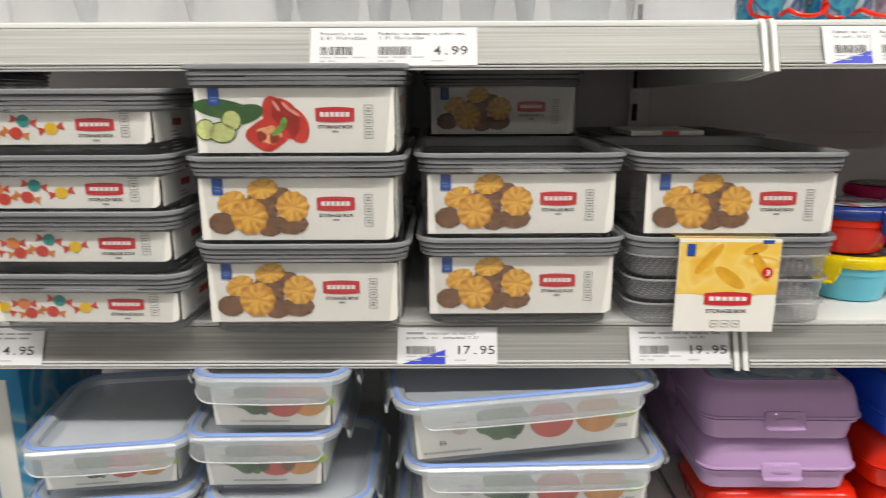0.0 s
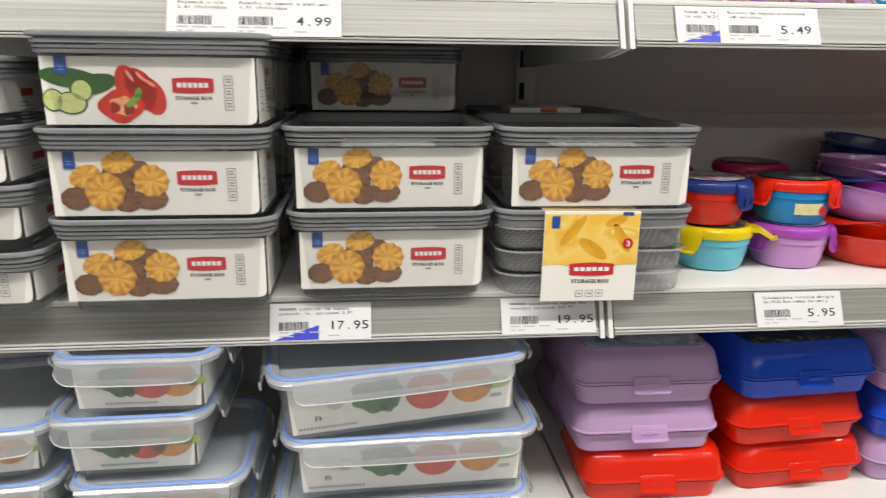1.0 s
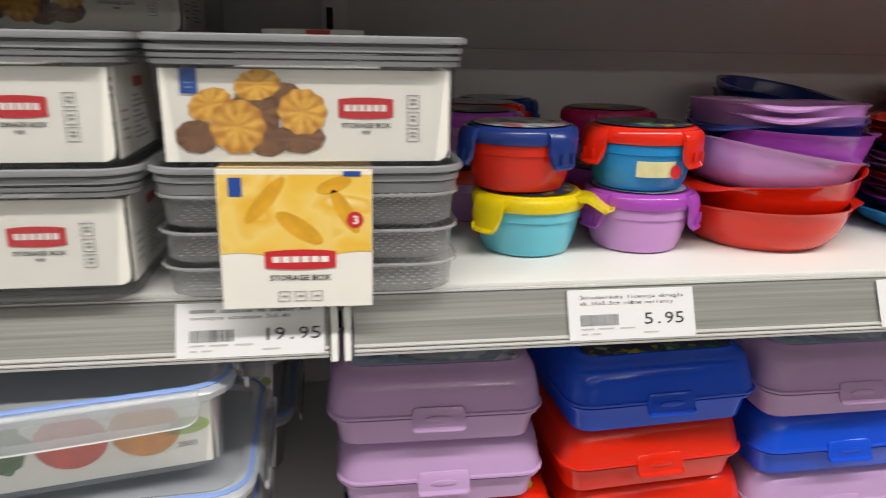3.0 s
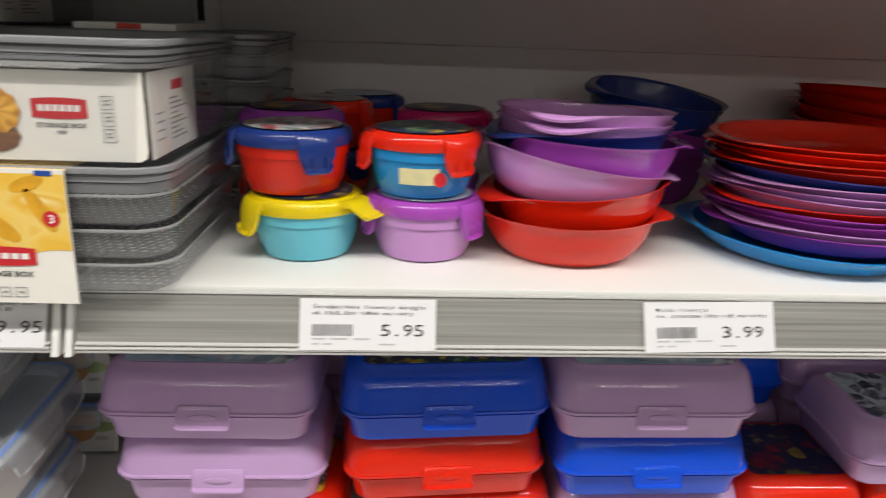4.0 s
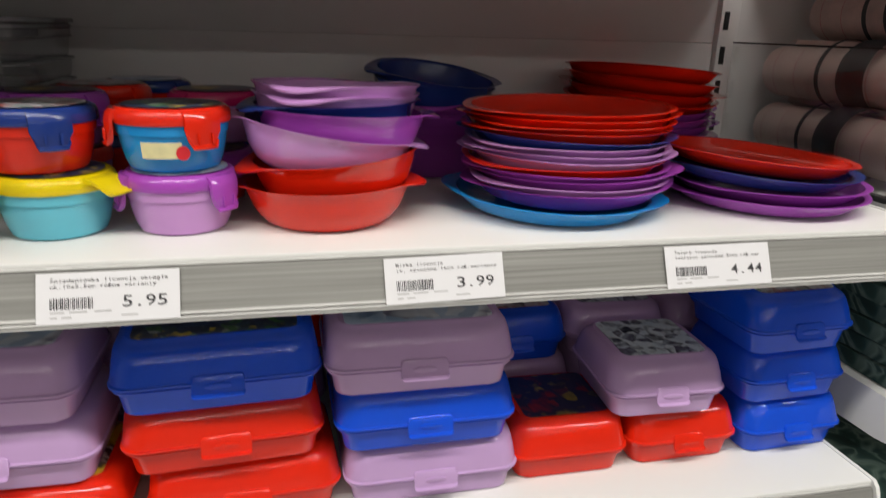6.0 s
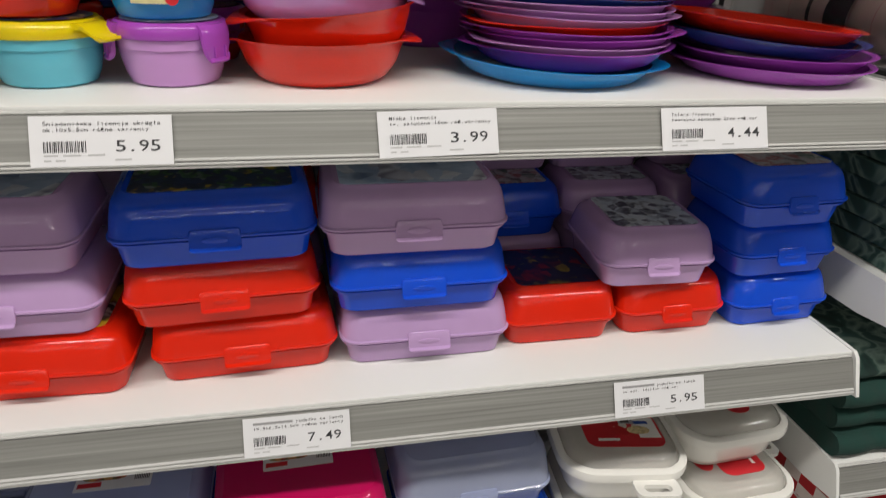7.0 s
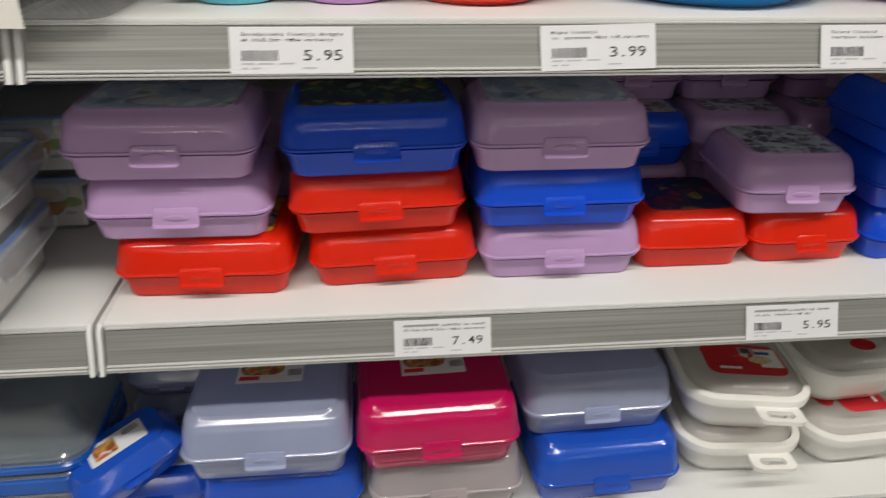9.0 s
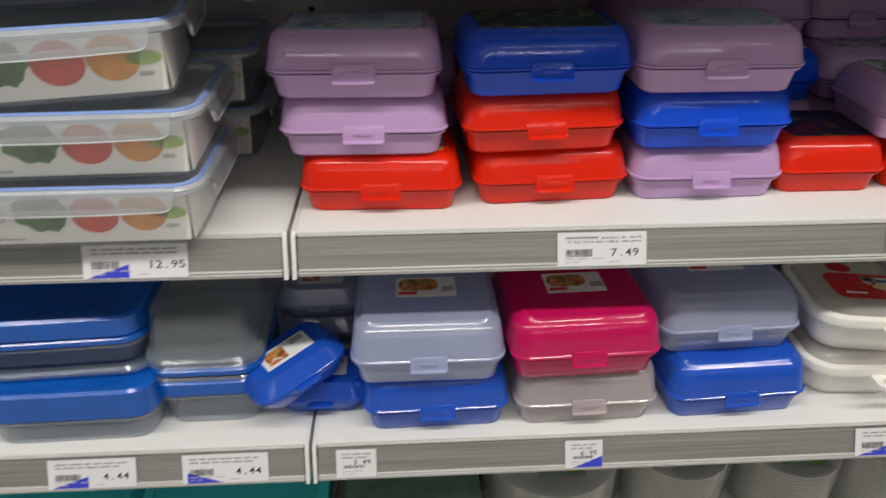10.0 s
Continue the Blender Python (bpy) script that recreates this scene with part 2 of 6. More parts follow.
STICKER = {
    "ice": patches("pale_blue_sticker", ((0.10, 0.16, 0.30), (0.42, 0.52, 0.66), (0.25, 0.36, 0.52), (0.62, 0.66, 0.72), (0.16, 0.15, 0.24)), 26.0, cells=42.0),
    "comic": patches("dark_comic_sticker", ((0.5, 0.36, 0.04), (0.02, 0.03, 0.08), (0.01, 0.015, 0.04), (0.03, 0.06, 0.14), (0.01, 0.015, 0.04), (0.06, 0.2, 0.04), (0.35, 0.36, 0.38)), 70.0, seed=3.0, cells=85.0),
    "web": patches("dark_blue_sticker", ((0.40, 0.28, 0.03), (0.01, 0.015, 0.05), (0.015, 0.02, 0.07), (0.01, 0.015, 0.05), (0.28, 0.015, 0.02)), 36.0, seed=5.0, cells=70.0),
    "dark_ice": patches("snowy_sticker", ((0.02, 0.02, 0.05), (0.55, 0.60, 0.66), (0.45, 0.52, 0.60), (0.06, 0.05, 0.10), (0.30, 0.34, 0.42)), 50.0, seed=7.0, cells=75.0),
    "snow_red": patches("red_snow_sticker", ((0.05, 0.05, 0.06), (0.50, 0.52, 0.55), (0.30, 0.03, 0.03), (0.55, 0.58, 0.62), (0.04, 0.12, 0.08)), 40.0, seed=9.0, cells=75.0),
    "food": patches("food_sticker", ((0.7, 0.68, 0.64), (0.45, 0.06, 0.03), (0.62, 0.30, 0.08), (0.10, 0.16, 0.04), (0.35, 0.03, 0.02)), 60.0, seed=11.0, cells=110.0),
    "gold": patches("yellow_black_sticker", ((0.7, 0.45, 0.02), (0.72, 0.5, 0.03), (0.05, 0.03, 0.02), (0.7, 0.66, 0.6), (0.03, 0.02, 0.02)), 30.0, seed=2.0),
    "cheese": patches("cheese_print", ((0.82, 0.50, 0.06), (0.85, 0.56, 0.10), (0.86, 0.62, 0.17), (0.80, 0.46, 0.04), (0.88, 0.70, 0.30)), 22.0, seed=4.0),
    "meal": patches("red_meal_sticker", ((0.55, 0.02, 0.03), (0.60, 0.03, 0.03), (0.55, 0.02, 0.03), (0.7, 0.6, 0.45), (0.62, 0.6, 0.55)), 50.0, seed=6.0),
}

# ---- mesh helpers ----


def rrect(w, d, r, z, n=4, cx=0.0, cy=0.0):
    """A rounded rectangle at height z."""
    r = min(r, w / 2 - 1e-5, d / 2 - 1e-5)
    out = []
    for qx, qy, a0 in ((1, 1, 0), (-1, 1, 90), (-1, -1, 180), (1, -1, 270)):
        for k in range(n + 1):
            a = radians(a0 + 90 * k / n)
            out.append(Vector((cx + qx * (w / 2 - r) + r * math.cos(a), cy + qy * (d / 2 - r) + r * math.sin(a), z)))
    return out


def circle(rad, z, n=40, ear=0.0, lift=0.0, at=(0.0, math.pi), spread=0.36):
    """A ring; ear: how far the rim reaches out at the given angles."""
    out = []
    for k in range(n):
        a = 2 * math.pi * k / n
        e = sum(math.exp(-((math.remainder(a - b, 2 * math.pi)) / spread) ** 2) for b in at)
        rr = rad + ear * e
        out.append(Vector((rr * math.cos(a), rr * math.sin(a), z + lift * e)))
    return out


def loft(bm, loops, cap0=True, cap1=True, closed=False):
    rings = [[bm.verts.new(v) for v in lp] for lp in loops]
    n = len(rings[0])
    pairs = list(zip(rings, rings[1:])) + ([(rings[-1], rings[0])] if closed else [])
    for a, b in pairs:
        for k in range(n):
            bm.faces.new((a[k], a[(k + 1) % n], b[(k + 1) % n], b[k]))
    if not closed:
        if cap0:
            bm.faces.new(list(reversed(rings[0])))
        if cap1:
            bm.faces.new(rings[-1])
    return bm


def block(bm, x0, x1, y0, y1, z0, z1, bevel=0.0):
    vs = [bm.verts.new((x, y, z)) for z in (z0, z1) for x, y in ((x0, y0), (x1, y0), (x1, y1), (x0, y1))]
    fs = [bm.faces.new([vs[k] for k in q]) for q in ((3, 2, 1, 0), (4, 5, 6, 7), (0, 1, 5, 4), (1, 2, 6, 5), (2, 3, 7, 6), (3, 0, 4, 7))]
    if bevel:
        es = list({e for f in fs for e in f.edges})
        bmesh.ops.bevel(bm, geom=es, offset=bevel, segments=2, affect="EDGES", profile=0.6)
    return bm


def sheet(bm, pts):
    bm.faces.new([bm.verts.new(p) for p in pts])
    return bm


def mesh_of(name, bm, material):
    bmesh.ops.recalc_face_normals(bm, faces=bm.faces)
    for f in bm.faces:
        f.smooth = True
    me = bpy.data.meshes.new(name)
    bm.to_mesh(me)
    bm.free()
    me.set_sharp_from_angle(angle=radians(38))
    me.materials.append(material)
    return me


def part(name, bm, material, parent, label="", place=None):
    """One mesh object under a thing or a part."""
    me = bm if isinstance(bm, bpy.types.Mesh) else mesh_of(name, bm, material)
    ob = new(name, me)
    ob.parent = parent
    if place is not None:
        ob.matrix_basis = place
    if label:
        tagged(ob, label)
    return ob


def thing(name, m, label, category, group="", kind=""):
    ob = new(name)
    ob.empty_display_size = 0.02
    ob.matrix_basis = m
    return tagged(ob, label, category, group, kind)


def structure(name, bm, material, label, category="structure", place=None):
    ob = new(name, mesh_of(name, bm, material))
    if place is not None:
        ob.matrix_basis = place
    return tagged(ob, label, category, "", "structure")


TEXTS = {}


def wording(text, width, height, material):
    """Flat letters in the x-z plane that face -y, from the lower left corner, fitted to a width and a height."""
    key = (text, round(width, 4), round(height, 4), material.name)
    if key in TEXTS:
        return TEXTS[key]
    cu = bpy.data.curves.new("letters", "FONT")
    cu.body, cu.size, cu.resolution_u, cu.offset = text, 1.0, 2, 0.022
    ob = bpy.data.objects.new("letters", cu)
    scene.collection.objects.link(ob)
    dg = bpy.context.evaluated_depsgraph_get()
    dg.update()
    me = bpy.data.meshes.new_from_object(ob.evaluated_get(dg))
    bpy.data.objects.remove(ob)
    co = np.zeros(len(me.vertices) * 3)
    me.vertices.foreach_get("co", co)
    co = co.reshape(-1, 3)
    lo, hi = co.min(0), co.max(0)
    out = np.zeros_like(co)
    out[:, 0] = (co[:, 0] - lo[0]) / max(hi[0] - lo[0], 1e-6) * width
    out[:, 2] = (co[:, 1] - lo[1]) / max(hi[1] - lo[1], 1e-6) * height
    me.vertices.foreach_set("co", out.ravel())
    me.update()
    me.materials.clear()
    me.materials.append(material)
    TEXTS[key] = me
    return me


def rect_xz(bm, x0, x1, z0, z1, y):
    return sheet(bm, ((x0, y, z0), (x1, y, z0), (x1, y, z1), (x0, y, z1)))


# ---- large structure ----
BACK = 0.46
TOP = 0.044
LEVELS = {"upper": 1.52, "middle": 1.22, "lunch": 0.92, "low": 0.624, "floor_shelf": 0.32}
Z_U, Z_M, Z_L, Z_B, Z_F = 1.564, 1.264, 0.964, 0.667, 0.364

structure("floor", block(bmesh.new(), -4.0, 5.0, -8.0, 1.2, -0.05, 0.0), solid("grey_floor_tiles", (0.58, 0.57, 0.55), 0.3, 0, 0.08, 2.0), "pale grey polished shop floor")
structure("ceiling", block(bmesh.new(), -4.0, 5.0, -8.0, 1.2, 3.02, 3.06), solid("white_ceiling", (0.72, 0.72, 0.70), 0.8), "white suspended shop ceiling")
structure("wall_south", block(bmesh.new(), -4.0, 5.0, -8.1, -8.0, 0.0, 3.02), solid("pale_wall", (0.38, 0.375, 0.36), 0.7), "dull grey plain wall across the aisle")
structure("wall_west", block(bmesh.new(), -4.1, -4.0, -8.0, 1.2, 0.0, 3.02), MATS["pale_wall"], "dull grey plain wall at the aisle end")
structure("wall_east", block(bmesh.new(), 5.0, 5.1, -8.0, 1.2, 0.0, 3.02), MATS["pale_wall"], "dull grey plain wall at the aisle end")
structure("wall_north", block(bmesh.new(), -4.0, 5.0, 0.55, 0.65, 0.0, 3.02), MATS["pale_wall"], "plain wall behind the shelving")

# back panels of the racks, stacked with a small step
for k, (x0, x1) in enumerate(((-1.0, -0.004), (0.004, 1.004), (1.03, 2.0))):
    rack = thing("back_panel", pose(x0, BACK, 0), "grey steel back panels of the shelving rack", "panel", "rack backs", "structure")
    for j, (z0, z1) in enumerate(((0.05, 0.72), (0.7205, 1.03), (1.0305, 1.43), (1.4305, 1.80), (1.8005, 2.1))):
        part("panel", block(bmesh.new(), 0, x1 - x0, 0.0012 * (j % 2), 0.02, z0, z1, 0.0005), BACK_GREY, rack)
for x in (-1.0, 0.0, 1.015):
    up = thing("rack_upright", pose(x, BACK - 0.012, 0), "grey slotted steel upright of the rack", "upright", "rack uprights", "structure")
    part("post", block(bmesh.new(), -0.016, 0.016, 0, 0.03, 0.0, 2.1, 0.002), BACK_GREY, up)
    bm = bmesh.new()
    for k in range(40):
        z = 0.2 + 0.05 * k
        for dx in (-0.007,):
            block(bm, dx - 0.0035, dx + 0.0045, -0.0012, 0.002, z, z + 0.026)
    part("slots", bm, BLACK, up, "row of black slots")


LEAN_Y, LEAN_H = 0.0165, 0.0375
LEAN = math.degrees(math.atan2(LEAN_Y, LEAN_H))


def shelf(x0, x1, z, label, front=0.0):
    """A steel shelf with a folded front, end plates and a ticket strip that leans back; z is the strip's lower edge, front its y."""
    w = x1 - x0
    sh = thing("shelf", pose(x0, front, z), label, "shelf", "rack shelves", "structure")
    back = BACK - front - 0.004
    a, b = 0.0075, w - 0.0075

    def run(name, prof, material, lab="", ends=(a, b)):
        part(name, loft(bmesh.new(), [[Vector((x, y, zz)) for y, zz in prof] for x in ends]), material, sh, lab)

    run("deck", [(0.0205, TOP - 0.0050), (0.0200, TOP - 0.0030), (0.0208, TOP - 0.0010), (0.0232, TOP), (back, TOP), (back, TOP - 0.03), (0.034, TOP - 0.03), (0.030, TOP - 0.0052)], WHITE_METAL, "white powder-coated steel deck", (0.0035, w - 0.0035))
    k = LEAN_Y / LEAN_H
    run("ticket_strip", [(0.0, 0.0), (LEAN_Y, LEAN_H), (LEAN_Y + 0.003, LEAN_H - 0.001), (0.004, 0.0)], STRIP, "grey ribbed plastic price ticket strip")
    run("ledge", [(0.0176, LEAN_H + 0.0008), (0.0180, LEAN_H + 0.0020), (0.032, LEAN_H + 0.0020), (0.032, LEAN_H - 0.004), (0.0215, LEAN_H - 0.004)], STRIP_EDGE, "grey ledge over the strip")
    for zz in (0.0002, 0.0032):
        run("strip_lip", [(zz * k - 0.0016, zz + 0.0002), (zz * k - 0.0018, zz + 0.0012), (zz * k + 0.0010, zz + 0.0022), (zz * k + 0.0016, zz)], STRIP_EDGE)
    run("strip_foot", [(-0.0012, -0.0022), (-0.0014, -0.0004), (0.012, -0.0004), (0.012, -0.0022)], STRIP_EDGE)
    for xx in (0.0, w - 0.0065):
        prof = [(-0.0035, -0.0045), (LEAN_Y - 0.0035, LEAN_H + 0.0015), (0.0195, TOP + 0.0008), (0.03, TOP + 0.001), (back - 0.016, TOP), (back - 0.016, -0.02), (0.06, -0.012), (0.016, -0.006)]
        run("end_plate", prof, WHITE_METAL, "white end plate", (xx + 0.0006, xx + 0.0054))
    return sh


LOW_FRONT = -0.0275
for x0, x1 in ((-1.0, -0.0015), (0.0015, 1.0)):
    for level, yy in (("upper", 0.0), ("middle", 0.0), ("lunch", 0.0), ("low", LOW_FRONT), ("floor_shelf", 0.0)):
        shelf(x0, x1, LEVELS[level], "white steel shelf with a grey price strip", yy)
# the highest, at 1.53, is added to keep light off the back panel
for z in (1.53, 1.222, 0.989, 0.724, 0.45):
    shelf(1.046, 2.0, z, "white steel shelf of the next rack", 0.02)

for k in range(9):
    fx = thing("ceiling_light", pose(-1.7 + 2.0 * (k % 3), LAMPS[k // 3][0], LIGHT_Z), "long white fluorescent ceiling light", "light", "ceiling lights")
    part("housing", block(bmesh.new(), -0.96, 0.96, -0.1, 0.1, 0.0, 0.02, 0.003), WHITE_METAL, fx)

# ---- price tickets ----


GLYPHS = {}


def glyph(c):
    """Corners and faces of one letter at size 1."""
    if c not in GLYPHS:
        cu = bpy.data.curves.new("letter", "FONT")
        cu.body, cu.size, cu.resolution_u = c, 1.0, 2
        cu.offset = 0.004
        ob = bpy.data.objects.new("letter", cu)
        scene.collection.objects.link(ob)
        dg = bpy.context.evaluated_depsgraph_get()
        dg.update()
        me = bpy.data.meshes.new_from_object(ob.evaluated_get(dg))
        bpy.data.objects.remove(ob)
        GLYPHS[c] = ([tuple(v.co) for v in me.vertices], [tuple(p.vertices) for p in me.polygons])
    return GLYPHS[c]


def typed(text, advance, height, material):
    """Typewriter lettering in the x-z plane: every letter in a cell of the same width."""
    key = ("typed", text, round(advance, 5), round(height, 5), material.name)
    if key in TEXTS:
        return TEXTS[key]
    verts, faces = [], []
    for k, c in enumerate(text):
        if c == " ":
            continue
        co, fs = glyph(c)
        lo, hi = min(v[0] for v in co), max(v[0] for v in co)
        sy = height / 0.70
        wide = 0.34 if c in ".,:'" else 0.56 if c in "il1rtłj" else 0.84
        sx = min(sy * 1.5, wide * advance / max(hi - lo, 0.02))
        base = len(verts)
        verts += [(advance * (k + 0.5) + (x - (lo + hi) / 2) * sx, 0.0, y * sy) for x, y, _ in co]
        faces += [tuple(base + i for i in f) for f in fs]
    me = bpy.data.meshes.new("letters")
    me.from_pydata(verts, [], faces)
    me.materials.append(material)
    TEXTS[key] = me
    return me


def ticket(x0, x1, z, line1, line2, price, flash="", tilt=0.0, over=0.0, front=0.0, brand=0, h=0.0385):
    """A paper price ticket in a leaning strip. brand: how many letters at the start of line 1 are a plain bar; over: how far it lies in front of another."""
    w = x1 - x0
    m = pose(x0, front - 0.0012 - over, z + 0.0018, -LEAN, tilt, 0)
    tk = thing("price_ticket", m, ("white paper price ticket reading %s in the strip" % price) if price.strip() else "white paper price ticket half hidden by another", "price ticket", "price tickets")
    part("card", block(bmesh.new(), 0, w, -0.0004, 0.0, 0, h), PAPER, tk)
    small = w < 0.07
    s = h / 0.0385
    yy = -0.0007
    if flash:
        p, q, top = {"mid": (0.004 * s, 0.05 * s, 0.0155 * s), "left": (0.052, 0.006, 0.0145), "right": (w * 0.2, w - 0.0006, 0.0155)}[flash]
        part("blue_corner", sheet(bmesh.new(), ((p, yy + 0.0002, 0.0006), (q, yy + 0.0002, 0.0006), (q, yy + 0.0002, top))), INK_BLUE, tk, "blue printed triangle")
    tx = 0.0095 if not small else 0.008
    adv = 0.00291
    for text, zz in ((line1, h - 0.0074), (line2, h - 0.0120)):
        if not text:
            bm = bmesh.new()
            rnd = random.Random(int(zz * 1e5) + int(x0 * 1000))
            a = tx
            while a < w - tx - 0.008:
                b = a + rnd.uniform(0.006, 0.016)
                rect_xz(bm, a, min(b, w - 0.006), zz + 0.0004, zz + 0.0022, yy)
                a = b + 0.0028
            part("printed_line", bm, INK_GREY, tk)
            continue
        off = 0.0
        if brand and text == line1:
            part("printed_bar", rect_xz(bmesh.new(), tx, tx + adv * (brand - 1), zz + 0.0002, zz + 0.0026, yy), INK_GREY, tk)
            off = adv * brand
        step = min(adv, (w - tx - off - 0.003) / len(text))
        part("wording", typed(text, step, 0.0028, INK), None, tk, "", pose(tx + off, yy, zz))
    rnd = random.Random(int(x0 * 1000) + len(price))
    bm = bmesh.new()
    bx, bz, bw, bh = (tx, 0.0107 * s, 0.030, 0.0085) if not small else (0.010, 0.0125, 0.026, 0.004)
    a = bx
    while a < bx + bw:
        t = rnd.choice((0.0004, 0.0007, 0.001))
        rect_xz(bm, a, a + t, bz, bz + bh, yy)
        a += t + rnd.choice((0.0004, 0.0006, 0.0009))
    part("bar_code", bm, INK, tk)
    bm = bmesh.new()
    for a, b, zz in ((0.0, 0.010, 0.0078), (0.0135, 0.026, 0.0078), (0.031, 0.043, 0.0078), (0.0, 0.005, 0.0040), (0.008, 0.015, 0.0040), (0.050, 0.062, 0.0040)):
        if tx + b < w - 0.004:
            rect_xz(bm, tx + a, tx + b, zz * s, zz * s + 0.0012, yy)
    part("small_print", bm, INK_FAINT, tk)
    if not price.strip():
        return tk
    if small:
        part("price", typed(price, 0.0058, 0.0062, INK), None, tk, "large printed price", pose(w - 0.030, yy, 0.0175))
    else:
        pa = 0.0084
        part("price", typed(price, pa, 0.0088, INK), None, tk, "large printed price", pose(w - pa * len(price) - (0.0085 if len(price) < 5 else 0.002), yy, 0.0108 * s))
    return tk


ticket(-0.434, -0.33, LEVELS["upper"], "Pojemnik o wie", "2.6l 17x11x22cm", " ")
ticket(-0.379, -0.276, LEVELS["upper"], "Pudełko na zapasy z pokr.zac.", "1.7l 17x11x15cm", "4.99", over=0.0007)
ticket(0.050, 0.153, LEVELS["upper"], "Kubek na lo", "tw.szt. 0.2l", " ", "mid")
ticket(0.094, 0.199, LEVELS["upper"], "Butelka na napoje z nakrętką", "róż.warianty", "5.49", over=0.0007)
ticket(-0.83, -0.727, LEVELS["middle"], "", "", "4.95")
ticket(-0.357, -0.253, LEVELS["middle"], "sześcian na zapasy", "prostok. tw. sztuczne 2.3l", "17.95", "mid", brand=7)
ticket(-0.115, -0.012, LEVELS["middle"], "sześcian na zapasy 3cm", "tworzywo sztuczne 3x0.8l", "19.95", brand=7)
ticket(0.171, 0.273, LEVELS["middle"], "Śniadaniówka licencja okrągła", "ok.10x5.5cm różne warianty", "5.95")
ticket(0.434, 0.5365, LEVELS["middle"], "Miska licencja", "tw. sztuczne 16cm róż.warianty", "3.99", tilt=-1.2)
ticket(0.69, 0.797, LEVELS["middle"], "Talerz licencja", "tworzywo sztuczne 21cm róż.war", "4.44", tilt=-0.4)
ticket(-0.226, -0.112, LEVELS["lunch"], "", "", "12.95", "mid")
ticket(0.302, 0.405, LEVELS["lunch"], "pudełko na lunch", "19.5x6.5x14.5cm różne warianty", "7.49", brand=14)
ticket(0.690, 0.7975, LEVELS["lunch"], "pudełko na lunch", "tw.szt. 14x14cm róż.war", "5.95", brand=14)
ticket(-0.332, -0.222, LEVELS["low"], "", "", "4.44", "mid", front=LOW_FRONT, h=0.0385)
ticket(-0.164, -0.055, LEVELS["low"], "", "", "4.44", "left", front=LOW_FRONT, h=0.0385)
ticket(0.032, 0.084, LEVELS["low"], "", "", "2.49", "", front=LOW_FRONT, h=0.0375)
ticket(0.332, 0.382, LEVELS["low"], "", "", "6.95", "right", front=LOW_FRONT, h=0.0375)
ticket(0.727, 0.83, LEVELS["low"], "", "", "5.59", "mid", front=LOW_FRONT, h=0.0385)

# ---- lunch boxes ----
NAMES = {"red": "glossy red", "lilac": "pale lilac", "blue": "bright blue", "magenta": "magenta", "cobalt": "translucent cobalt blue", "frost": "frosted bluish white", "frostpink": "frosted pinkish white"}


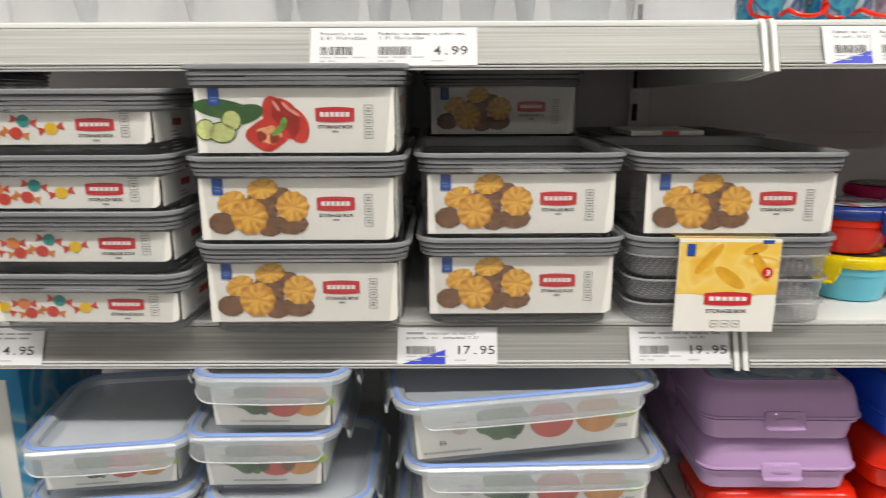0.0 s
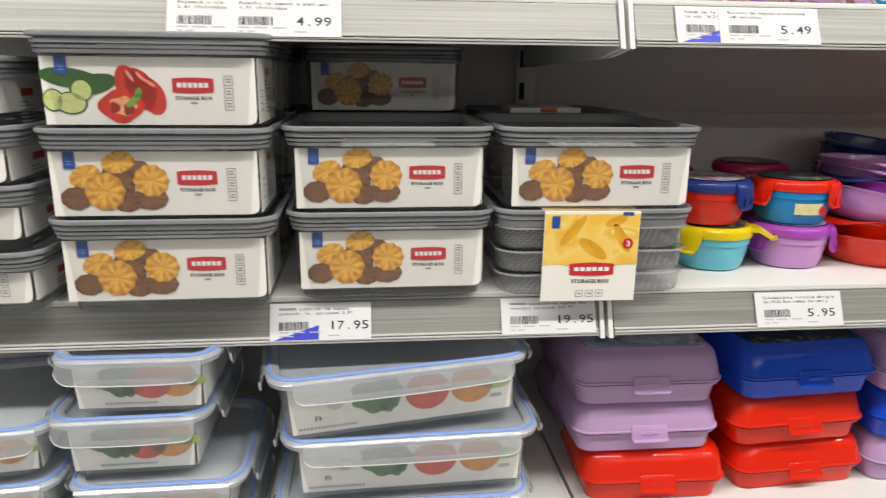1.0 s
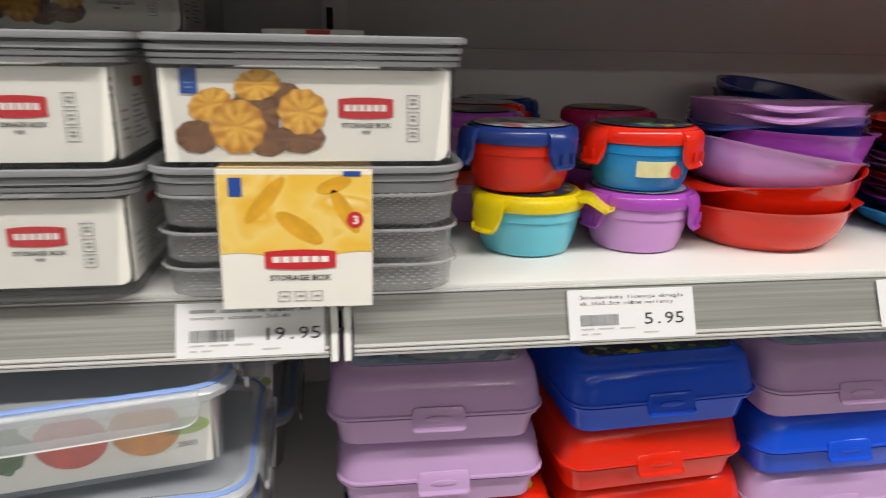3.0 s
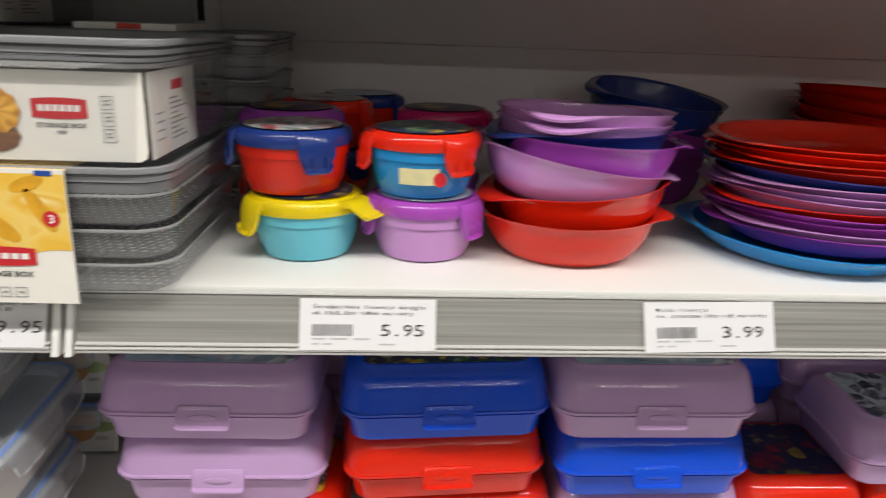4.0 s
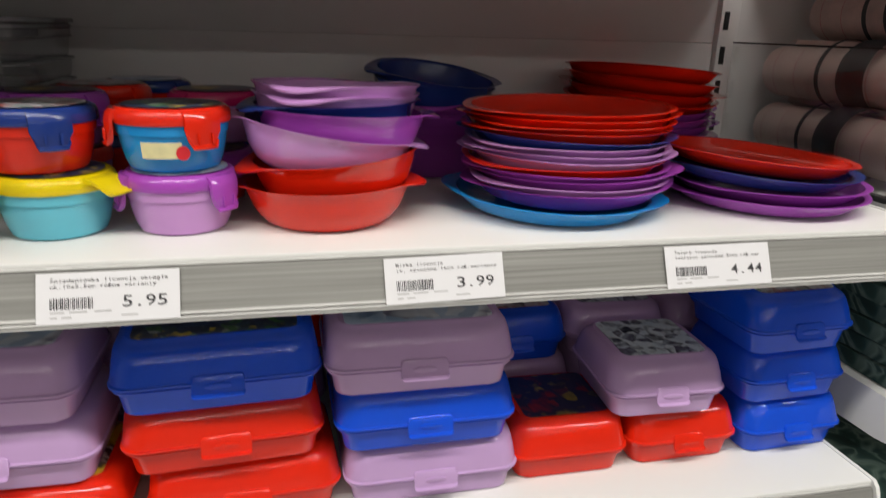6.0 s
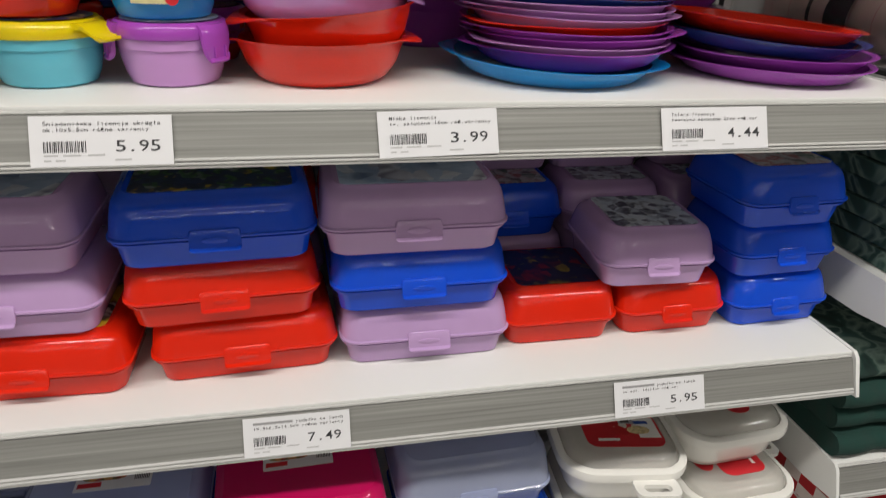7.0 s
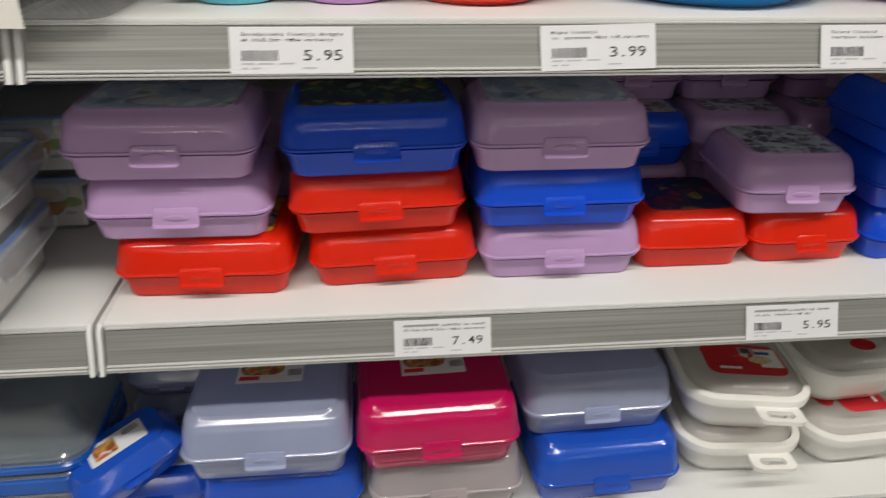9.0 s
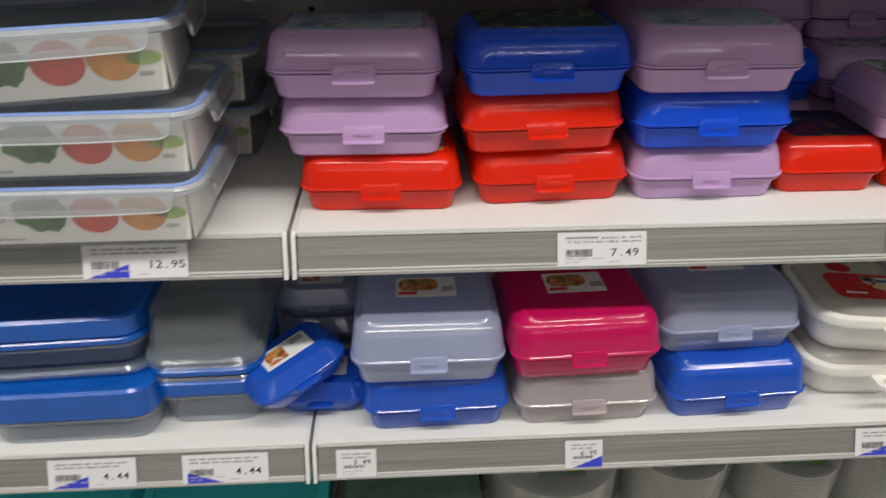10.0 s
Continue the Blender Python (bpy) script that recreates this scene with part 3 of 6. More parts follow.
def lunch_box(m, color, w=0.189, d=0.142, h=0.069, sticker="", clasp=True, note="", group="lunch boxes on the shelf"):
    """A hinged snap-shut lunch box, its front towards -y."""
    mat = COLORS[color]
    lab = NAMES[color] + " plastic lunch box, closed" + (" with lid sticker" if sticker else "") + note
    box = thing("lunch_box", m, lab, "lunch box", group)
    s = h / 0.069

    def ring(inset_w, inset_d, r, z):
        return rrect(w - inset_w, d - inset_d, r, z * s, 5)

    base = [ring(0.026, 0.024, 0.014, 0.0), ring(0.020, 0.019, 0.016, 0.0022), ring(0.0135, 0.0130, 0.018, 0.0200), ring(0.0115, 0.0112, 0.019, 0.0245), ring(0.0050, 0.0050, 0.020, 0.0250), ring(0.0042, 0.0042, 0.020, 0.0274), ring(0.0110, 0.0110, 0.018, 0.0278), ring(0.0200, 0.0200, 0.017, 0.0278)]
    part("base", loft(bmesh.new(), base), mat, box)
    top = [ring(0.0200, 0.0200, 0.017, 0.0294), ring(0.0015, 0.0015, 0.021, 0.0294), ring(0.0, 0.0, 0.021, 0.0299), ring(0.0, 0.0, 0.021, 0.0318), ring(0.0030, 0.0034, 0.022, 0.0329), ring(0.0042, 0.0060, 0.023, 0.0400), ring(0.0062, 0.0100, 0.025, 0.0490), ring(0.0086, 0.0144, 0.027, 0.0566), ring(0.0116, 0.0194, 0.027, 0.0610), ring(0.0165, 0.0270, 0.026, 0.0640), ring(0.0225, 0.0340, 0.024, 0.0656), ring(0.0270, 0.0390, 0.021, 0.0674), ring(0.0310, 0.0430, 0.019, 0.0690)]
    lid = part("lid", loft(bmesh.new(), top), mat, box)
    if sticker:
        sw, sd = w - 0.042, d - 0.048
        bm = bmesh.new()
        loft(bm, [rrect(sw, sd, 0.008, h + 0.0001, 3), rrect(sw, sd, 0.008, h + 0.0005, 3)])
        part("sticker", bm, STICKER[sticker], lid, "printed picture sticker")
    if clasp:
        cw = 0.046 if w > 0.16 else 0.038
        bm = bmesh.new()
        y = -d / 2
        q = 0.0290 * s
        prof = [(y + 0.006, q + 0.0098), (y + 0.0012, q + 0.0096), (y - 0.0010, q + 0.0060), (y - 0.0020, q - 0.0040), (y - 0.0026, q - 0.0068), (y - 0.0058, q - 0.0086), (y - 0.0060, q - 0.0098), (y - 0.0020, q - 0.0088), (y + 0.002, q + 0.0005)]
        secs = []
        for x, f in ((-cw / 2, 0.70), (-cw / 2 + 0.0008, 0.86), (-cw / 2 + 0.0022, 0.96), (-cw / 2 + 0.0045, 1.0), (cw / 2 - 0.0045, 1.0), (cw / 2 - 0.0022, 0.96), (cw / 2 - 0.0008, 0.86), (cw / 2, 0.70)):
            secs.append([Vector((x, yy, q + (zz - q) * f)) for yy, zz in prof])
        loft(bm, secs)
        cl = part("clasp", bm, mat, box)
        bm = bmesh.new()
        loft(bm, [[Vector((0.012 * math.cos(a) * f, yy, q + 0.0002 + 0.0030 * math.sin(a) * f)) for a in [2 * math.pi * k / 20 for k in range(20)]] for f, yy in ((1.0, y - 0.0008), (0.97, y - 0.0024), (0.80, y - 0.0027))])
        part("embossing", bm, mat, cl)
    return box


LB = [  # x, front, z step, yaw, colour, sticker
    (0.104, 0.064, 0, -1.5, "red", "gold"), (0.303, 0.077, 0, 3.5, "red", ""), (0.496, 0.078, 0, 0.5, "lilac", ""),
    (0.087, 0.066, 1, -0.5, "lilac", ""), (0.287, 0.070, 1, 4.0, "red", "comic"), (0.487, 0.070, 1, 0.6, "blue", ""),
    (0.081, 0.058, 2, -1.0, "lilac", "ice"), (0.286, 0.060, 2, 3.4, "blue", "comic"), (0.479, 0.060, 2, 0.0, "lilac", "ice"),
]
for x, yf, k, yaw, col, st in LB:
    lunch_box(pose(x, yf + 0.0655, Z_L + 0.0691 * k, 0, 0, yaw), col, sticker=st)
for x, k, col, yaw in ((0.112, 0, "lilac", 2), (0.114, 1, "lilac", -2), (0.3, 0, "lilac", 1), (0.3, 1, "red", 0), (0.5, 0, "blue", 1), (0.5, 1, "lilac", -1), (0.5, 2, "lilac", 2)):
    lunch_box(pose(x, 0.33, Z_L + 0.0691 * k, 0, 0, yaw), col, note=" at the back", sticker="ice" if k == 2 else "")
SB = [  # small square ones: x, front, z step, yaw, colour, sticker, clasp to the front
    (0.655, 0.090, 0, 180, "red", "web"), (0.797, 0.094, 0, 1, "red", ""), (0.765, 0.084, 1, -2, "lilac", "dark_ice"),
    (0.940, 0.092, 0, 2, "blue", ""), (0.928, 0.090, 1, 2, "blue", ""), (0.914, 0.078, 2, 3, "blue", "snow_red"),
    (0.648, 0.245, 0, 0, "lilac", ""), (0.634, 0.238, 1, 2, "blue", "snow_red"), (0.640, 0.305, 2, 0, "lilac", ""),
    (0.790, 0.245, 0, 0, "lilac", ""), (0.778, 0.240, 1, -2, "lilac", "dark_ice"), (0.775, 0.305, 2, 0, "lilac", ""),
    (0.930, 0.250, 0, 0, "lilac", ""), (0.925, 0.250, 1, 0, "lilac", "dark_ice"), (0.925, 0.305, 2, 0, "lilac", ""),
]
for x, yf, k, yaw, col, st in SB:
    lunch_box(pose(x, yf + 0.063, Z_L + 0.0691 * k, 0, 0, yaw), col, 0.142, 0.14, 0.069, st, True, ", small", "small square lunch boxes")

# large lunch boxes of the low shelf
BL = [(0.163, 0.004, 0, 1.0, "cobalt"), (0.154, -0.004, 1, 0.0, "frost"), (0.362, 0.004, 0, 1.0, "frostpink"), (0.350, -0.003, 1, 2.0, "magenta"), (0.566, 0.008, 0, 2.5, "cobalt"), (0.553, 0.04, 1, 2.0, "frost")]
for x, yf, k, yaw, col in BL:
    bx = lunch_box(pose(x, yf + 0.1, Z_B + 0.0855 * k, 0, 0, yaw), col, 0.193, 0.20, 0.0852, "", True, ", large", "large lunch boxes")
    if k:
        lid = [c for c in bx.children if c.name.startswith("lid")][0]
        st = part("sticker", loft(bmesh.new(), [rrect(0.078, 0.046, 0.001, 0.0853, 1), rrect(0.078, 0.046, 0.001, 0.0857, 1)]), PAPER, lid, "white label with a food picture", pose(0, -0.002, 0))
        part("picture", loft(bmesh.new(), [rrect(0.052, 0.028, 0.012, 0.0858, 3), rrect(0.052, 0.028, 0.012, 0.086, 3)]), STICKER["food"], lid, "food picture", pose(-0.01, 0.003, 0))
        bm = bmesh.new()
        for i in range(9):
            block(bm, 0.021 + 0.0018 * i, 0.0219 + 0.0018 * i, -0.014, -0.002, 0.0858, 0.0860)
        part("bar_code", bm, INK, lid)
        part("logo", block(bmesh.new(), -0.036, -0.012, -0.02, -0.013, 0.0858, 0.0860), PRINT_RED, lid, "plain red logo plate")

# ---- storage boxes with printed sleeves ----


def disc_xz(rad, n=28, scallop=0.0, lobes=10, squash=1.0):
    bm = bmesh.new()
    pts = []
    for k in range(n):
        a = 2 * math.pi * k / n
        r = rad * (1 + scallop * math.cos(lobes * a))
        pts.append((r * math.cos(a), 0, r * math.sin(a) * squash))
    return sheet(bm, pts)


PRINTS = {}


def printed(key, bm_fn, material):
    if key not in PRINTS:
        PRINTS[key] = mesh_of(key, bm_fn(), material)
    return PRINTS[key]


def sleeve_print(label, w, z0, z1, y, kind):
    """The printed picture, logo plate, wording and icons of a card front whose left edge is x = -w/2."""
    h = z1 - z0
    x0 = -w / 2
    yy = y - 0.0004

    def put(nm, me, x, z, dy=0.0, sx=1.0, rot=0.0, lab=""):
        return part(nm, me, None, label, lab, pose(x0 + x, yy - dy, z0 + z, 0, rot, 0) @ Matrix.Diagonal((sx, 1, 1, 1)))

    if kind == "biscuits":
        y1, b1 = "biscuit", "cocoa_biscuit"
        big = printed("biscuit_big", lambda: disc_xz(0.0175, 40, 0.04, 10), BISCUIT)
        mid = printed("biscuit_mid", lambda: disc_xz(0.0155, 40, 0.05, 10, 0.95), BISCUIT)
        flat = printed("biscuit_flat", lambda: disc_xz(0.0155, 36, 0.04, 12, 0.62), BISCUIT)
        coc = printed("cocoa_big", lambda: disc_xz(0.0165, 44, 0.05, 14), BROWN)
        cof = printed("cocoa_flat", lambda: disc_xz(0.0135, 30, 0.03, 9, 0.78), BROWN)
        put(b1, cof, 0.0755, 0.0400, 0.0001, 1.0, -20)
        put(b1, coc, 0.0575, 0.0310, 0.0002)
        put(b1, cof, 0.0650, 0.0140, 0.0001)
        put(y1, flat, 0.0600, 0.0495, 0.0003, 0.95, -12)
        put(y1, flat, 0.0300, 0.0370, 0.0003, 0.92, -25)
        put(b1, cof, 0.0205, 0.0165, 0.0004, 1.0)
        put(b1, cof, 0.0860, 0.0160, 0.0004, 1.18)
        put(y1, mid, 0.0880, 0.0325, 0.0005)
        put(y1, big, 0.0465, 0.0230, 0.0006)
    elif kind == "vegetables":
        GREEN = solid("courgette_green_print", (0.03, 0.10, 0.02), 0.4, 0, 0.3, 120.0)
        PALE = rayed("courgette_slice_print", (0.62, 0.66, 0.28), (0.50, 0.56, 0.18), 6)
        RED = solid("pepper_red_print", (0.60, 0.035, 0.02), 0.3, 0, 0.25, 90.0)
        STEM = solid("pepper_stem_print", (0.16, 0.36, 0.05), 0.4)
        cou = printed("courgette_long", lambda: disc_xz(0.026, 36, 0.03, 2, 0.34), GREEN)
        sli = printed("courgette_slice", lambda: disc_xz(0.0098, 30, 0.0, 3, 0.9), PALE)
        rim = printed("courgette_rim", lambda: disc_xz(0.0110, 30, 0.0, 3, 0.9), GREEN)
        pep = printed("pepper_half", lambda: disc_xz(0.0190, 40, 0.07, 4, 0.74), RED)
        pe2 = printed("pepper_whole", lambda: disc_xz(0.0125, 36, 0.04, 3, 1.55), RED)
        hole = printed("pepper_inside", lambda: disc_xz(0.0115, 30, 0.12, 5, 0.72), solid("pepper_inside_print", (0.80, 0.36, 0.17), 0.4, 0, 0.3, 240.0))
        dark = printed("pepper_hollow", lambda: disc_xz(0.0045, 20, 0.15, 3, 1.1), solid("pepper_hollow_print", (0.30, 0.02, 0.01), 0.4))
        shine = printed("pepper_shine", lambda: disc_xz(0.0060, 20, 0.0, 2, 0.25), solid("pepper_shine_print", (0.85, 0.30, 0.24), 0.3))
        stem = printed("pepper_stem", lambda: disc_xz(0.0090, 20, 0.0, 2, 0.32), STEM)
        put("courgette", cou, 0.0250, 0.0405, 0.0001, 1.0, 8)
        put("courgette", cou, 0.0430, 0.0350, 0.0002, 0.78, -14)
        for sx, sz, wide in ((0.0085, 0.0215, 0.85), (0.0330, 0.0300, 0.85), (0.0235, 0.0190, 1.25)):
            put("courgette_slice", rim, sx, sz, 0.0003, wide)
            put("courgette_slice", sli, sx, sz, 0.0004, wide)
        for sx, sz, turn in ((0.0740, 0.0330, -12), (0.0835, 0.0320, -24), (0.0905, 0.0270, -36)):
            put("pepper", pe2, sx, sz, 0.0002, 0.95, turn)
            put("pepper_shine", shine, sx + 0.001, sz + 0.010, 0.00025, 1.0, turn + 70)
        put("pepper", pep, 0.0655, 0.0165, 0.0003)
        put("pepper", hole, 0.0670, 0.0165, 0.0004)
        for sx, sz in ((0.0600, 0.0150), (0.0720, 0.0135)):
            put("pepper_hollow", dark, sx, sz, 0.0005)
        put("pepper_stem", stem, 0.0770, 0.0215, 0.0006, 1.0, -40)
        put("pepper_stem", stem, 0.0815, 0.0280, 0.0006, 0.55, -75)
    elif kind == "sweets":
        cols = (solid("teal_sweet_print", (0.02, 0.26, 0.25), 0.3), solid("red_sweet_print", (0.6, 0.05, 0.03), 0.3), solid("yellow_sweet_print", (0.8, 0.5, 0.02), 0.3), solid("orange_sweet_print", (0.7, 0.22, 0.05), 0.3))
        ball = [printed("sweet_%d" % k, lambda: disc_xz(0.0062, 22, 0.0, 2, 0.9), cols[k]) for k in range(4)]
        wing = [printed("sweet_wrap_%d" % k, lambda: sheet(bmesh.new(), ((0, 0, 0.0008), (0.0072, 0, 0.0042), (0.0060, 0, 0.0005), (0.0072, 0, -0.0040), (0, 0, -0.0008))), cols[k]) for k in range(4)]
        for sx, sf, c, r in ((0.010, 0.50, 2, 40), (0.030, 0.62, 3, 0), (0.058, 0.36, 1, 15), (0.066, 0.74, 0, 12), (0.091, 0.50, 2, -12), (0.036, 0.30, 1, -10)):
            sz = sf * h
            put("sweet", ball[c], sx, sz, 0.0003)
            put("sweet_wrapper", wing[1 if c != 1 else 3], sx + 0.0054 * math.cos(radians(r)), sz - 0.0054 * math.sin(radians(r)), 0.0002, 1.0, r)
            put("sweet_wrapper", wing[1 if c != 1 else 3], sx - 0.0054 * math.cos(radians(r)), sz + 0.0054 * math.sin(radians(r)), 0.0002, 1.0, r + 180)
    # red logo plate with a plain white bar, wording and icons
    lx, lz, lw, lh = w - 0.073, h * 0.49, 0.036, 0.0118
    if kind == "sweets":
        lx, lz, lh = w - 0.070, h * 0.45, 0.0098

    def plate():
        pts = []
        for k in range(9):
            pts.append((lw * k / 8, 0, 0.0011 * (1 - ((k - 4) / 4) ** 2) * -1))
        for k in range(8, -1, -1):
            pts.append((lw * k / 8, 0, lh + 0.0011 * (1 - ((k - 4) / 4) ** 2)))
        return sheet(bmesh.new(), pts)

    put("logo_plate", printed("logo_plate_%d" % round(lh * 10000), plate, PRINT_RED), lx, lz, 0.0001, 1.0, 0, "plain red logo plate")

    def bars():
        bm = bmesh.new()
        for k in range(6):
            rect_xz(bm, 0.0042 + 0.0047 * k, 0.0042 + 0.0047 * k + 0.0037, lh * 0.34, lh * 0.70, 0)
        return bm

    put("logo_bars", printed("logo_bars_%d" % round(lh * 10000), bars, PRINT_WHITE), lx, lz, 0.0002)
    part("wording", wording("STORAGE BOX", 0.0325, 0.0032, INK), None, label, "", pose(x0 + lx + 0.002, yy - 0.0001, z0 + lz - 0.0068))
    bm_key = "size_bar"
    put("size_mark", printed(bm_key, lambda: rect_xz(bmesh.new(), 0, 0.006, 0, 0.0018, 0), INK_GREY), lx + 0.015, lz - 0.0105, 0.0001)

    def icons():
        bm = bmesh.new()
        for k in range(3):
            b = 0.0108 * k
            for a0, a1, c0, c1 in ((0, 0.0085, 0, 0.0006), (0, 0.0085, 0.0086, 0.0092), (0, 0.0006, 0, 0.0092), (0.0079, 0.0085, 0, 0.0092), (0.0022, 0.0063, 0.003, 0.0042), (0.0022, 0.0063, 0.0055, 0.0066)):
                rect_xz(bm, a0, a1, b + c0, b + c1, 0)
        return bm

    put("care_icons", printed("care_icons", icons, INK_GREY), w - 0.028, h * 0.22, 0.0001, 0.95)
    if kind != "sweets":
        put("blue_flag", printed("blue_flag", lambda: rect_xz(bmesh.new(), 0, 0.0105, 0, 0.0155, 0), PRINT_BLUE), 0.0125, h - 0.0155, 0.0006)
        put("flag_mark", printed("flag_mark", lambda: rect_xz(rect_xz(bmesh.new(), 0.003, 0.0075, 0.0065, 0.0072, 0), 0.003, 0.0075, 0.0035, 0.0045, 0), solid("pale_blue_print", (0.2, 0.35, 0.6), 0.4)), 0.0125, h - 0.0155, 0.0008)


def storage_box(m, kind="biscuits", w=0.212, d=0.232, h=0.0935):
    """A clear tub with a smoky lid and a printed card sleeve inside, its front towards -y."""
    names = {"biscuits": "biscuits", "vegetables": "courgettes and peppers", "sweets": "wrapped sweets"}
    bx = thing("storage_box", m, "clear storage box with grey lid and %s card" % names[kind], "storage box", "storage boxes")
    hb = h - 0.0175
    bm = bmesh.new()
    loft(bm, [rrect(w - 0.036, d - 0.036, 0.016, 0.0), rrect(w - 0.029, d - 0.029, 0.020, 0.0022), rrect(w - 0.027, d - 0.027, 0.021, 0.0095), rrect(w - 0.019, d - 0.019, 0.022, 0.0125), rrect(w - 0.014, d - 0.014, 0.022, hb), rrect(w - 0.0165, d - 0.0165, 0.021, hb), rrect(w - 0.017, d - 0.017, 0.021, hb - 0.004)], True, False)
    part("tub", bm, CLEAR, bx, "clear plastic tub")
    part("foot_rim", loft(bmesh.new(), [rrect(w - 0.0285, d - 0.0285, 0.020, 0.0016), rrect(w - 0.0275, d - 0.0275, 0.021, 0.0030), rrect(w - 0.0270, d - 0.0270, 0.021, 0.0100), rrect(w - 0.0300, d - 0.0300, 0.020, 0.0100)], False, False), SMOKE, bx, "thick clear foot of the tub")
    # lid: a thin flange over three stepped rings, and a deep recessed smoky top
    bm = bmesh.new()
    loft(bm, [rrect(w - 0.006, d - 0.006, 0.024, h - 0.0050), rrect(w - 0.001, d - 0.001, 0.026, h - 0.0046), rrect(w, d, 0.026, h - 0.0036), rrect(w - 0.0006, d - 0.0006, 0.026, h - 0.0010), rrect(w - 0.003, d - 0.003, 0.025, h), rrect(w - 0.010, d - 0.010, 0.023, h - 0.0004), rrect(w - 0.0135, d - 0.0135, 0.022, h - 0.0020), rrect(w - 0.017, d - 0.017, 0.021, h - 0.0108), rrect(w - 0.019, d - 0.019, 0.020, h - 0.0108), rrect(w - 0.0145, d - 0.0145, 0.021, h - 0.0050)], True, True, True)
    lid = part("lid", bm, GREY_RIM, bx, "smoky grey lid with stepped rim")
    # the grooves between the rings have their shade painted in as dark plastic
    for name, zt, zb, out, mat in (("groove", h - 0.0050, h - 0.0066, 0.0100, GROOVE_SHADE), ("ring", h - 0.0066, h - 0.0106, 0.0062, GREY_RIM), ("groove", h - 0.0106, h - 0.0118, 0.0095, GROOVE_SHADE), ("ring", h - 0.0118, h - 0.0150, 0.0070, RIM_DARK), ("skirt", h - 0.0152, h - 0.0190, 0.0085, RIM_PALE)):
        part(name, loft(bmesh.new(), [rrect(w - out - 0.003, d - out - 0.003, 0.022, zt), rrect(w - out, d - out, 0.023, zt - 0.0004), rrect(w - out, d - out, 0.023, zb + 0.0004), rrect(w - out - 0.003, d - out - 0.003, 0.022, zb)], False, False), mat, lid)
    part("lid_top", loft(bmesh.new(), [rrect(w - 0.0180, d - 0.0180, 0.020, h - 0.0122), rrect(w - 0.0185, d - 0.0185, 0.020, h - 0.0110)], False), SMOKE, lid, "recessed smoky transparent top")
    # card sleeve: front, folded right side and top
    z0, z1, y = 0.0128, hb - 0.0040, -d / 2 + 0.0115
    cw = w - 0.028
    bm = bmesh.new()
    pts = []
    for x, z in ((-cw / 2, z0), (cw / 2 - 0.006, z0), (cw / 2 - 0.0015, z0 + 0.0025), (cw / 2, z0 + 0.007), (cw / 2, z1), (-cw / 2, z1)):
        pts.append((x, z))
    loft(bm, [[Vector((x, yy, z)) for x, z in pts] for yy in (y, y + 0.0005)])
    card = part("sleeve", bm, CARD, bx, "cream printed card sleeve")
    bm = bmesh.new()
    block(bm, cw / 2 + 0.0012, cw / 2 + 0.0017, y + 0.004, y + 0.105, z0 + 0.001, z1)
    part("sleeve_side", bm, CARD, bx)
    bm = bmesh.new()
    for k in range(9):
        sheet(bm, [(cw / 2 + 0.0019, y + 0.045, z1 - 0.02 - 0.0036 * k), (cw / 2 + 0.0019, y + 0.062 + 0.009 * (k % 3), z1 - 0.02 - 0.0036 * k), (cw / 2 + 0.0019, y + 0.062 + 0.009 * (k % 3), z1 - 0.0212 - 0.0036 * k), (cw / 2 + 0.0019, y + 0.045, z1 - 0.0212 - 0.0036 * k)])
        if k > 3:
            continue
        sheet(bm, [(cw / 2 + 0.0019, y + 0.015, z1 - 0.028 - 0.006 * k), (cw / 2 + 0.0019, y + 0.03, z1 - 0.028 - 0.006 * k), (cw / 2 + 0.0019, y + 0.03, z1 - 0.0292 - 0.006 * k), (cw / 2 + 0.0019, y + 0.015, z1 - 0.0292 - 0.006 * k)])
    part("side_print", bm, INK_GREY, bx)
    part("side_logo", sheet(bmesh.new(), [(cw / 2 + 0.0019, y + 0.05, z1 - 0.008), (cw / 2 + 0.0019, y + 0.075, z1 - 0.008), (cw / 2 + 0.0019, y + 0.075, z1 - 0.015), (cw / 2 + 0.0019, y + 0.05, z1 - 0.015)]), PRINT_RED, bx)
    part("sleeve_top", block(bmesh.new(), -cw / 2 + 0.045, cw / 2 - 0.045, y + 0.004, y + 0.12, z1 + 0.0006, z1 + 0.0011), CARD, bx)
    sleeve_print(card, cw, z0, z1, y, kind)
    return bx


HB = 0.0830
master = {}


def put_storage(kind, m, h=0.0935):
    k = (kind, h)
    if k not in master:
        master[k] = storage_box(m, kind, h=h)
        return master[k]
    return copy_thing(master[k], m)


D2 = 0.116
put_storage("biscuits", pose(-0.4465, -0.034 + D2, Z_M, 0, 0, 0.5))
put_storage("biscuits", pose(-0.4475, -0.036 + D2, Z_M + HB, 0, 0, 0))
put_storage("vegetables", pose(-0.4455, -0.034 + D2, Z_M + 2 * HB, 0, 0, 0))
put_storage("biscuits", pose(-0.2315, -0.010 + D2, Z_M, 0, 0, 0.4))
put_storage("biscuits", pose(-0.2335, -0.008 + D2, Z_M + HB, 0, 0, 0.8))
put_storage("biscuits", pose(-0.016, -0.010 + D2, Z_M + HB, 0, 0, -0.6))
for k in range(3):
    put_storage("biscuits", pose(-0.234 + 0.002 * k, 0.228 + D2, Z_M + HB * k, 0, 0, 0.5 - k))
    put_storage("biscuits", pose(-0.452, 0.222 + D2, Z_M + HB * k, 0, 0, k - 1))
